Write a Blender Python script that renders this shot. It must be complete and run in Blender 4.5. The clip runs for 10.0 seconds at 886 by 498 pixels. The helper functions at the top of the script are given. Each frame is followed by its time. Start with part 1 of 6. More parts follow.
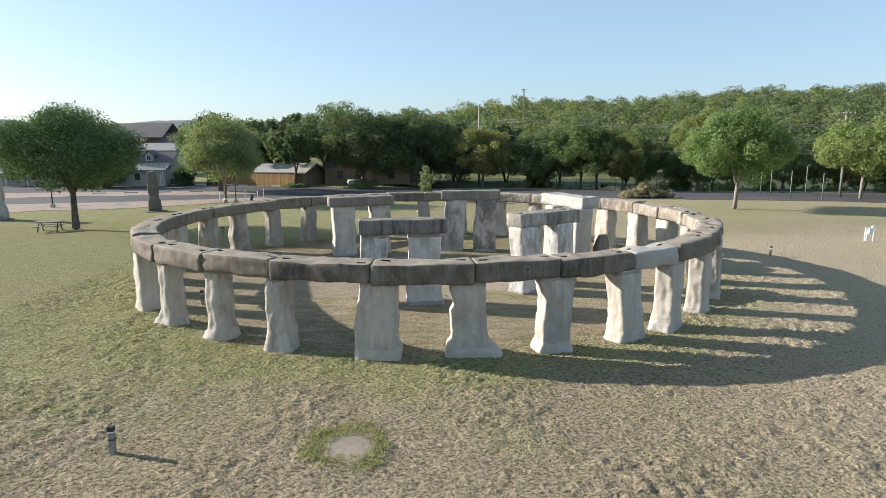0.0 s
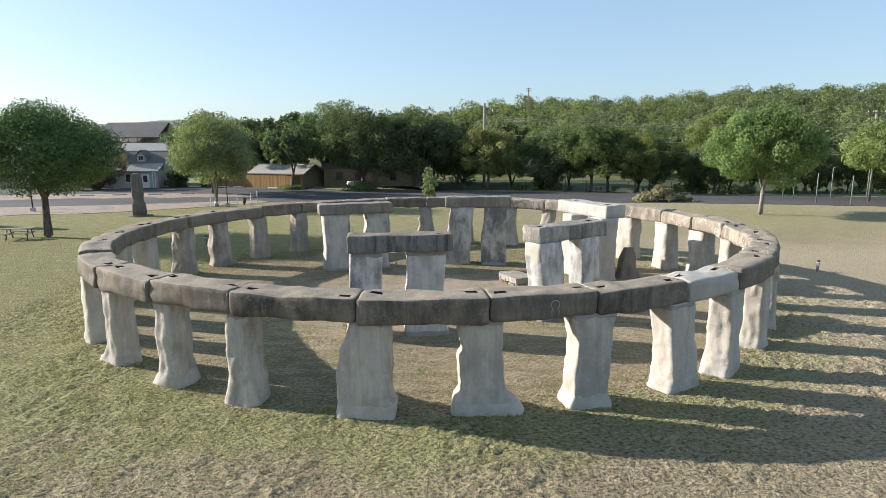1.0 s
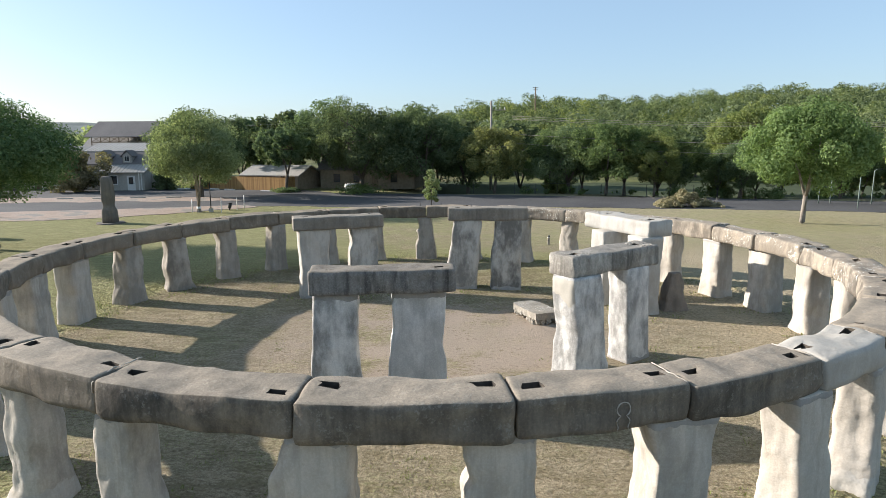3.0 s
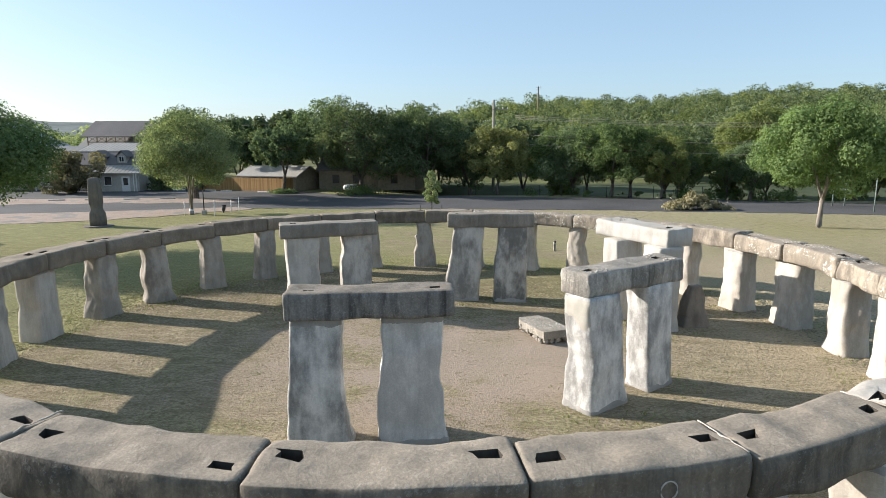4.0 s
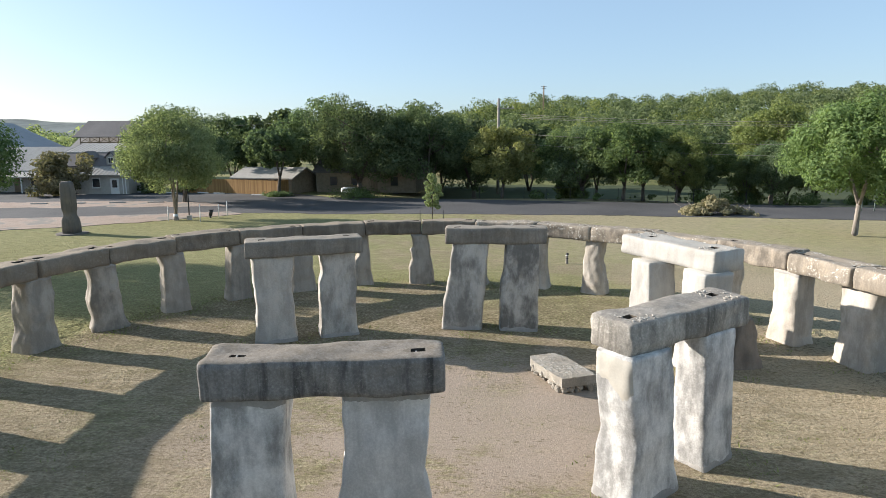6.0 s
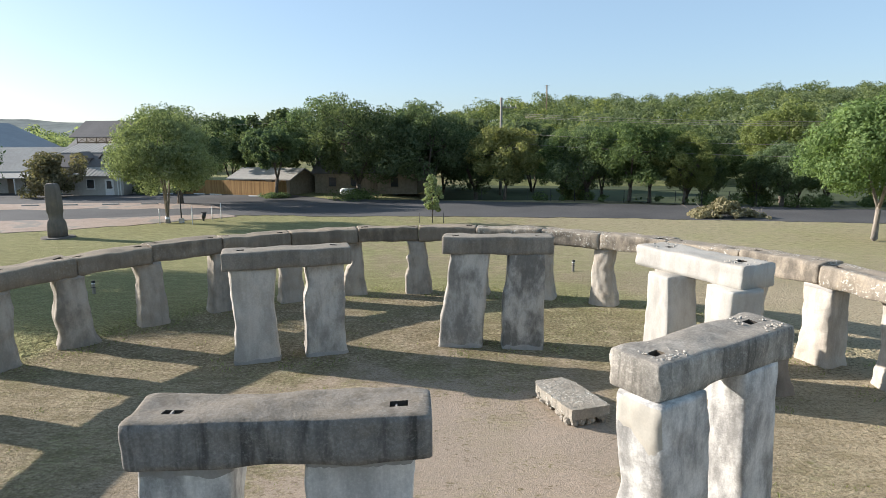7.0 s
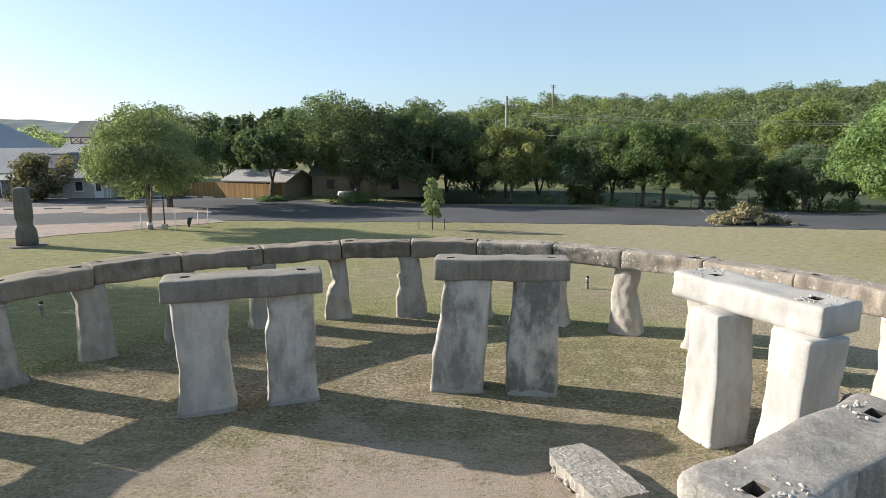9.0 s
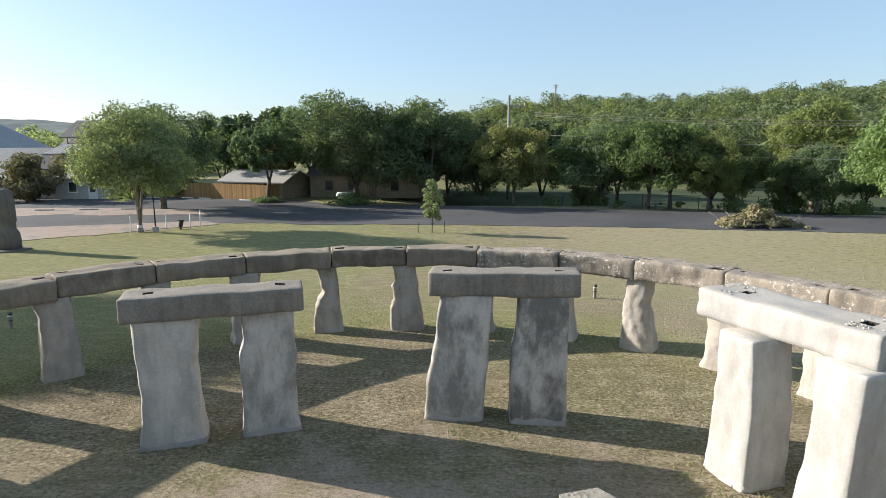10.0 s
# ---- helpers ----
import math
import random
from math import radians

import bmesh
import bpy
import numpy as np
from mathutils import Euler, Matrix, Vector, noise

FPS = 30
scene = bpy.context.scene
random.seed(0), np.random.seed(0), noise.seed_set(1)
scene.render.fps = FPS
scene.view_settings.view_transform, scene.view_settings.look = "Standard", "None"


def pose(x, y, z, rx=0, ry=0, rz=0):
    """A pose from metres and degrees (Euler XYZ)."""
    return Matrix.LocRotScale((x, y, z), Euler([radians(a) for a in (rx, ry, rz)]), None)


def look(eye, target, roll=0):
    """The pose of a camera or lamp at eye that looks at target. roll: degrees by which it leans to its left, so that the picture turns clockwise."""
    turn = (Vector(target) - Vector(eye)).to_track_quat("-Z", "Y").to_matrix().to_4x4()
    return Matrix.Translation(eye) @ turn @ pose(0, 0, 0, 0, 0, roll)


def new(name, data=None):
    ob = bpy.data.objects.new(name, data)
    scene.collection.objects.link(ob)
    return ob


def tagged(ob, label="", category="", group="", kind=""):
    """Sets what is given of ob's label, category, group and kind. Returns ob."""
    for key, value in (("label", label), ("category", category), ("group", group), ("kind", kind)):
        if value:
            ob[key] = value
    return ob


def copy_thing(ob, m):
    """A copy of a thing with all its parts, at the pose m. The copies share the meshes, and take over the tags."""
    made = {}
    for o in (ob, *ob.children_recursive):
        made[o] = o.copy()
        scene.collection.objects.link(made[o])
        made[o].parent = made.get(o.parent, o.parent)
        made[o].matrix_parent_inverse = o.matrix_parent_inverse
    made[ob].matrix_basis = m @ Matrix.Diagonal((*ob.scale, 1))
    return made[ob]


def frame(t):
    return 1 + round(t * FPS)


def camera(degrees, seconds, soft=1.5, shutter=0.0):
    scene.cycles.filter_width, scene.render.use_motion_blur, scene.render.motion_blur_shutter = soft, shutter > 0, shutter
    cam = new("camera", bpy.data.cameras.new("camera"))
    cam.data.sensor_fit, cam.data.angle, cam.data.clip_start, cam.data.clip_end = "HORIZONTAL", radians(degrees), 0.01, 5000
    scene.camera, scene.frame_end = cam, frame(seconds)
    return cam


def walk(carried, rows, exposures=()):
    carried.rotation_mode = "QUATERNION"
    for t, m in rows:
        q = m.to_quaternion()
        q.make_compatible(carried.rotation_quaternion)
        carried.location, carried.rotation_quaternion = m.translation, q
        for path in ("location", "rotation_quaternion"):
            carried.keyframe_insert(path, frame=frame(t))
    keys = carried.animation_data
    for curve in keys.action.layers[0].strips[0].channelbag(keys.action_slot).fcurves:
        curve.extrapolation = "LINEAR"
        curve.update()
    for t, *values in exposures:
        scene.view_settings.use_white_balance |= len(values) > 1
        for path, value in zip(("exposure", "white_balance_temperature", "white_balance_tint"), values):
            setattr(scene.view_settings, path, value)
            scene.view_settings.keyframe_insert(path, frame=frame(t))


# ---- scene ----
cam = camera(71.5, 10.0, soft=0.65)
METRES, EYE, TILT, LEAN, TURN = 24.34, 6.5, 0.0, 0.0, 0.0
ROWS = [
    (0.0, 0.0000, 0.0000, 0.0000, -0.06, -9.81, 0.40),
    (0.5, -0.0013, 0.0828, 0.0009, 0.09, -9.82, 0.37),
    (1.0, -0.0024, 0.1645, 0.0008, 0.24, -9.81, 0.36),
    (1.5, -0.0031, 0.2505, 0.0004, 0.39, -9.81, 0.35),
    (2.0, -0.0006, 0.3159, -0.0003, 0.53, -9.81, 0.32),
    (2.5, 0.0009, 0.3613, -0.0006, 0.62, -9.80, 0.32),
    (4.0, 0.0058, 0.4868, 0.0006, 0.90, -9.79, 0.28),
    (4.5, 0.0074, 0.5278, 0.0009, 1.01, -9.79, 0.28),
    (5.0, 0.0087, 0.5685, 0.0012, 1.10, -9.78, 0.29),
    (5.5, 0.0113, 0.6083, 0.0015, 1.20, -9.77, 0.29),
    (7.0, 0.0201, 0.7230, 0.0033, 1.56, -9.78, 0.31),
    (7.5, 0.0232, 0.7607, 0.0039, 1.69, -9.76, 0.30),
    (8.0, 0.0257, 0.7976, 0.0047, 1.82, -9.76, 0.30),
    (8.5, 0.0282, 0.8338, 0.0052, 1.95, -9.76, 0.30),
    (9.0, 0.0302, 0.8694, 0.0051, 2.06, -9.75, 0.30),
    (9.5, 0.0318, 0.9043, 0.0052, 2.16, -9.74, 0.28),
    (10.0, 0.0337, 0.9394, 0.0047, 2.25, -9.73, 0.27),
]
walk(cam, [(t, pose(0, 0, EYE, TILT, LEAN, TURN) @ pose(METRES * x, METRES * y, METRES * z, 90 + pitch, roll, yaw)) for t, x, y, z, yaw, pitch, roll in ROWS],
     [(0.0, 1.03, 6370, 12.5), (10.0, 1.03, 6370, 12.5)])

# ---- light ----
SUN_AZ, SUN_EL = radians(164.0), radians(21.5)      # the sun stands low, to the left and a little ahead
world = bpy.data.worlds.new("sky")
scene.world = world
world.use_nodes = True
wn = world.node_tree
sky = wn.nodes.new("ShaderNodeTexSky")
sky.sky_type = "NISHITA"
sky.sun_disc = False
sky.sun_elevation = SUN_EL
sky.sun_rotation = radians(90.0) - SUN_AZ
sky.altitude, sky.air_density, sky.dust_density, sky.ozone_density = 400.0, 1.0, 1.3, 2.4
wn.nodes["Background"].inputs["Strength"].default_value = 0.10
haze = wn.nodes.new("ShaderNodeMix")                 # thin even morning haze over the whole sky
haze.data_type = "RGBA"
haze.inputs[0].default_value = 0.5
haze.inputs[7].default_value = (2.3, 3.3, 4.1, 1.0)
wn.links.new(sky.outputs[0], haze.inputs[6])
wn.links.new(haze.outputs[2], wn.nodes["Background"].inputs["Color"])
sun_data = bpy.data.lights.new("sun", "SUN")
sun_data.energy, sun_data.angle, sun_data.color = 5.0, radians(0.6), (1.0, 0.94, 0.85)
sun = new("sun", sun_data)
toward = Vector((math.cos(SUN_AZ) * math.cos(SUN_EL), math.sin(SUN_AZ) * math.cos(SUN_EL), math.sin(SUN_EL)))
sun.matrix_basis = look(toward * 200.0, (0, 0, 0))


# ---- materials ----
class Nodes:
    """Short names for the parts of a node tree."""

    def __init__(self, name):
        self.mat = bpy.data.materials.new(name)
        self.mat.use_nodes = True
        self.t = self.mat.node_tree
        self.bsdf = self.t.nodes["Principled BSDF"]
        self.out = self.t.nodes["Material Output"]

    def add(self, kind, **props):
        n = self.t.nodes.new(kind)
        for k, v in props.items():
            if k == "op":
                n.operation = v
            elif k == "blend":
                n.blend_type = v
            elif k == "dims":
                n.noise_dimensions = v
        return n

    def put(self, node, socket, value):
        s = node.inputs[socket]
        if hasattr(value, "links") and hasattr(value, "is_output"):
            self.t.links.new(value, s)
        else:
            s.default_value = value

    def coords(self, scale=(1, 1, 1), which="Object", shift=False):
        c = self.add("ShaderNodeTexCoord")
        m = self.add("ShaderNodeMapping")
        self.t.links.new(c.outputs[which], m.inputs["Vector"])
        m.inputs["Scale"].default_value = scale
        if shift:
            info = self.add("ShaderNodeObjectInfo")
            mul = self.math("MULTIPLY", info.outputs["Random"], 57.0)
            comb = self.add("ShaderNodeCombineXYZ")
            for k in ("X", "Y", "Z"):
                self.t.links.new(mul, comb.inputs[k])
            self.t.links.new(comb.outputs[0], m.inputs["Location"])
        return m.outputs[0]

    def noise(self, vec, scale, detail=4.0, rough=0.55, distort=0.0):
        n = self.add("ShaderNodeTexNoise")
        self.t.links.new(vec, n.inputs["Vector"])
        for k, v in (("Scale", scale), ("Detail", detail), ("Roughness", rough), ("Distortion", distort)):
            n.inputs[k].default_value = v
        return n.outputs[0]

    def voronoi(self, vec, scale):
        n = self.add("ShaderNodeTexVoronoi")
        self.t.links.new(vec, n.inputs["Vector"])
        n.inputs["Scale"].default_value = scale
        return n.outputs["Distance"]

    def math(self, op, a, b=0.0, clamp=False):
        n = self.add("ShaderNodeMath", op=op)
        n.use_clamp = clamp
        self.put(n, 0, a)
        self.put(n, 1, b)
        return n.outputs[0]

    def ramp(self, fac, lo, hi):
        """0 below lo, 1 above hi."""
        n = self.add("ShaderNodeMapRange")
        n.interpolation_type = "SMOOTHSTEP"
        self.put(n, "Value", fac)
        n.inputs["From Min"].default_value, n.inputs["From Max"].default_value = lo, hi
        return n.outputs[0]

    def mix(self, fac, a, b, blend="MIX"):
        n = self.add("ShaderNodeMix")
        n.data_type, n.blend_type = "RGBA", blend
        self.put(n, 0, fac)
        self.put(n, 6, a if not isinstance(a, tuple) else (*a, 1.0))
        self.put(n, 7, b if not isinstance(b, tuple) else (*b, 1.0))
        return n.outputs[2]

    def bump(self, height, strength, distance):
        n = self.add("ShaderNodeBump")
        self.put(n, "Height", height)
        n.inputs["Strength"].default_value, n.inputs["Distance"].default_value = strength, distance
        self.t.links.new(n.outputs[0], self.bsdf.inputs["Normal"])

    def done(self, color, rough=0.9, spec=0.2):
        self.put(self.bsdf, "Base Color", color if not isinstance(color, tuple) else (*color, 1.0))
        self.put(self.bsdf, "Roughness", rough)
        self.bsdf.inputs["Specular IOR Level"].default_value = spec
        return self.mat


def stone_material(name, base, stain, amount, streak, warm=(0.42, 0.33, 0.22), warmth=0.25, lichen=0.0, edge=0.13, relief=0.55, grain=0.13, top_tone=None):
    """Plastered concrete: base colour, darker weather stains, vertical streaks, warm soil tones."""
    n = Nodes(name)
    v = n.coords(shift=True)
    vs = n.coords(scale=(1, 1, 0.16), shift=True)
    vm = n.coords(scale=(1, 1, 0.5), shift=True)
    big = n.noise(vm, 1.0, 3.0)
    mid = n.noise(v, 3.2, 6.0, 0.65)
    smear = n.noise(vm, 2.3, 6.0, 0.66)
    fine = n.noise(v, 26.0, 6.0, 0.7)
    runs = n.noise(vs, 3.6, 5.0, 0.6, 0.4)
    s1 = n.math("MULTIPLY", n.ramp(n.math("ADD", n.math("MULTIPLY", big, 0.35), n.math("MULTIPLY", smear, 0.65)), 0.5 - edge, 0.5 + edge), amount, True)
    info = n.add("ShaderNodeObjectInfo")
    s1 = n.math("MULTIPLY", s1, n.math("ADD", n.math("MULTIPLY", info.outputs["Random"], 0.8), 0.45), True)
    drips = n.noise(n.coords(scale=(1, 1, 0.045), shift=True), 5.5, 3.0, 0.55)
    s2 = n.math("MULTIPLY", n.math("ADD", n.math("MULTIPLY", n.ramp(runs, 0.44, 0.68), 0.6), n.math("MULTIPLY", n.ramp(drips, 0.5, 0.62), 0.55)), streak, True)
    c = n.mix(n.math("MULTIPLY", n.ramp(n.noise(v, 1.6, 4.0), 0.45, 0.72), warmth), base, warm)
    c = n.mix(s1, c, stain)
    c = n.mix(s2, c, tuple(k * 0.55 for k in stain))
    c = n.mix(n.math("MULTIPLY", n.ramp(fine, 0.62, 0.38), grain), c, tuple(k * 0.8 for k in stain))
    c = n.mix(n.math("MULTIPLY", n.ramp(fine, 0.5, 0.75), grain), c, tuple(min(1.0, k * 1.25) for k in base))
    if top_tone:                                         # tone of upward faces: dust, and light painted on tops paler than their base
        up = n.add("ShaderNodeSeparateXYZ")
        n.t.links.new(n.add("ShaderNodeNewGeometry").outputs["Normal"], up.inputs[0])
        upward = n.math("MULTIPLY", n.ramp(up.outputs["Z"], 0.55, 0.85), n.math("ADD", n.math("MULTIPLY", mid, 1.0), 0.08), True)
        c = n.mix(upward, c, n.mix(n.ramp(fine, 0.3, 0.7), tuple(k * 0.72 for k in top_tone), top_tone))
    if lichen:
        spots = n.ramp(n.noise(v, 11.0, 6.0, 0.75), 0.56, 0.6)
        zone = n.ramp(n.noise(v, 1.1, 2.0), 0.47, 0.57)
        c = n.mix(n.math("MULTIPLY", n.math("MULTIPLY", spots, zone), lichen), c, (0.62, 0.6, 0.53))
    h = n.math("ADD", n.math("MULTIPLY", mid, 0.85), n.math("MULTIPLY", fine, grain))
    n.bump(h, relief, 0.06)
    return n.done(c, 0.92, 0.15)


M_PILLAR = stone_material("pillar_concrete", (0.53, 0.48, 0.41), (0.235, 0.213, 0.18), 0.55, 0.25, warm=(0.47, 0.38, 0.29), warmth=0.35, edge=0.1)
M_PILLAR_OLD = stone_material("old_pillar_concrete", (0.42, 0.375, 0.315), (0.17, 0.152, 0.128), 0.65, 0.2, warm=(0.33, 0.27, 0.2), warmth=0.45, edge=0.1)
M_LINTEL = stone_material("lintel_concrete", (0.23, 0.195, 0.152), (0.07, 0.063, 0.054), 0.8, 0.45, lichen=0.12, grain=0.2, top_tone=(0.37, 0.315, 0.245))
M_LINTEL_PALE = stone_material("lintel_pale", (0.44, 0.41, 0.36), (0.27, 0.25, 0.22), 0.35, 0.12)
M_LINTEL_LICHEN = stone_material("lintel_lichen", (0.375, 0.32, 0.25), (0.14, 0.122, 0.1), 0.8, 0.3, lichen=1.0, grain=0.28, edge=0.09, top_tone=(0.33, 0.275, 0.21))
M_TRI = stone_material("trilithon_concrete", (0.52, 0.485, 0.43), (0.15, 0.14, 0.124), 0.8, 0.12, warmth=0.25, edge=0.1)
M_TRI_PALE = stone_material("trilithon_white_concrete", (0.7, 0.68, 0.64), (0.15, 0.145, 0.135), 0.68, 0.14, warmth=0.06, edge=0.13)
M_TRI_TOP_PALE = stone_material("trilithon_pale_lintel", (0.46, 0.425, 0.37), (0.11, 0.103, 0.09), 0.75, 0.7, warmth=0.1, lichen=0.2, grain=0.26, edge=0.12, top_tone=(0.3, 0.265, 0.22))
M_TRI_TOP_OLD = stone_material("old_gateway_lintel", (0.27, 0.24, 0.2), (0.095, 0.087, 0.075), 0.85, 0.3, warmth=0.25, lichen=0.1, grain=0.28, top_tone=(0.3, 0.265, 0.215))
M_LINTEL_OLD = stone_material("old_ring_lintel", (0.26, 0.215, 0.165), (0.12, 0.1, 0.078), 0.8, 0.25, lichen=0.1, grain=0.25, top_tone=(0.33, 0.272, 0.2))
M_TRI_TOP = stone_material("trilithon_lintel_concrete", (0.29, 0.27, 0.245), (0.075, 0.071, 0.066), 0.85, 0.8, warmth=0.12, lichen=0.1, grain=0.28, top_tone=(0.24, 0.2, 0.15))
M_TRI_WHITE = stone_material("white_plaster", (0.45, 0.435, 0.4), (0.27, 0.252, 0.22), 0.5, 0.15, warmth=0.15, relief=0.25, top_tone=(0.42, 0.38, 0.32))
M_DARKSTONE = stone_material("dark_stone", (0.25, 0.215, 0.18), (0.12, 0.106, 0.09), 0.6, 0.2)
M_STATUE = stone_material("statue_concrete", (0.18, 0.16, 0.14), (0.1, 0.092, 0.083), 0.6, 0.3)
M_SLAB = stone_material("slab_rubble", (0.37, 0.34, 0.29), (0.17, 0.15, 0.12), 0.6, 0.1, lichen=0.8, grain=0.35, relief=0.9)
M_SKIRT = stone_material("foot_cement", (0.52, 0.48, 0.42), (0.27, 0.25, 0.215), 0.6, 0.15, warmth=0.35, relief=0.7)
M_MORTAR = stone_material("mortar_grey", (0.36, 0.345, 0.32), (0.2, 0.19, 0.175), 0.5, 0.1, warmth=0.1)
M_REPAIR = stone_material("repair_plaster", (0.46, 0.43, 0.37), (0.36, 0.335, 0.29), 0.5, 0.05, warmth=0.2, relief=0.2)
# darkness inside the deep sockets, put into the colour of their walls
M_SOCKET_SHADE = stone_material("hollow_inside", (0.07, 0.06, 0.05), (0.04, 0.035, 0.03), 0.5, 0.1)


def leaf_material(name, a, b, glow=0.35):
    n = Nodes(name)
    g = n.add("ShaderNodeNewGeometry")
    v = n.coords()
    tone = n.math("ADD", n.math("MULTIPLY", g.outputs["Random Per Island"], 0.35), n.math("MULTIPLY", n.noise(v, 0.16, 3.0), 0.8))
    info = n.add("ShaderNodeObjectInfo")
    c = n.mix(n.ramp(tone, 0.3, 0.82), a, b)
    hue = n.add("ShaderNodeHueSaturation")
    n.put(hue, "Color", c)
    n.put(hue, "Hue", n.math("ADD", n.math("MULTIPLY", info.outputs["Random"], 0.03), 0.49))
    n.put(hue, "Value", n.math("ADD", n.math("MULTIPLY", info.outputs["Random"], 0.35), 0.95))
    d = n.add("ShaderNodeBsdfDiffuse")
    tr = n.add("ShaderNodeBsdfTranslucent")
    n.put(d, "Color", hue.outputs[0])
    bright = n.mix(1.0, hue.outputs[0], (1.1, 1.15, 0.68), "MULTIPLY")
    n.put(tr, "Color", bright)
    m = n.add("ShaderNodeMixShader")
    m.inputs[0].default_value = glow
    n.t.links.new(d.outputs[0], m.inputs[1])
    n.t.links.new(tr.outputs[0], m.inputs[2])
    n.t.links.new(m.outputs[0], n.out.inputs["Surface"])
    return n.mat


M_LEAF_LAWN = leaf_material("lawn_tree_leaves", (0.052, 0.085, 0.042), (0.14, 0.185, 0.09), 0.36)
M_LEAF_LIGHT = leaf_material("light_tree_leaves", (0.15, 0.19, 0.105), (0.34, 0.39, 0.225), 0.5)
M_LEAF_FRESH = leaf_material("fresh_green_leaves", (0.1, 0.148, 0.06), (0.25, 0.325, 0.135), 0.46)
M_LEAF_OAK = leaf_material("oak_leaves", (0.062, 0.086, 0.048), (0.172, 0.206, 0.118), 0.45)
M_LEAF_WOOD = leaf_material("wood_leaves", (0.07, 0.1, 0.045), (0.2, 0.245, 0.11), 0.46)
M_LEAF_HILLDARK = leaf_material("hill_evergreen_leaves", (0.066, 0.094, 0.05), (0.2, 0.238, 0.135), 0.4)
M_LEAF_HILL = leaf_material("hill_leaves", (0.07, 0.1, 0.046), (0.24, 0.285, 0.135), 0.34)
M_LEAF_GOLD = leaf_material("golden_leaves", (0.145, 0.153, 0.066), (0.33, 0.322, 0.142), 0.43)
M_LEAF_YELLOW = leaf_material("yellow_leaves", (0.115, 0.145, 0.055), (0.275, 0.305, 0.125), 0.46)
M_LEAF_RUST = leaf_material("rust_leaves", (0.12, 0.122, 0.075), (0.28, 0.24, 0.15))
M_LEAF_DRY = leaf_material("dry_leaves", (0.2, 0.185, 0.1), (0.4, 0.36, 0.22), 0.2)


def bark_material(name, a, b):
    n = Nodes(name)
    v = n.coords(scale=(1, 1, 0.25))
    f = n.noise(v, 9.0, 6.0, 0.65)
    c = n.mix(n.ramp(f, 0.35, 0.7), a, b)
    n.bump(f, 0.6, 0.05)
    return n.done(c, 0.95, 0.1)


M_BARK = bark_material("bark", (0.08, 0.065, 0.05), (0.2, 0.17, 0.14))
M_BARK_PALE = bark_material("pale_bark", (0.17, 0.145, 0.12), (0.35, 0.31, 0.265))


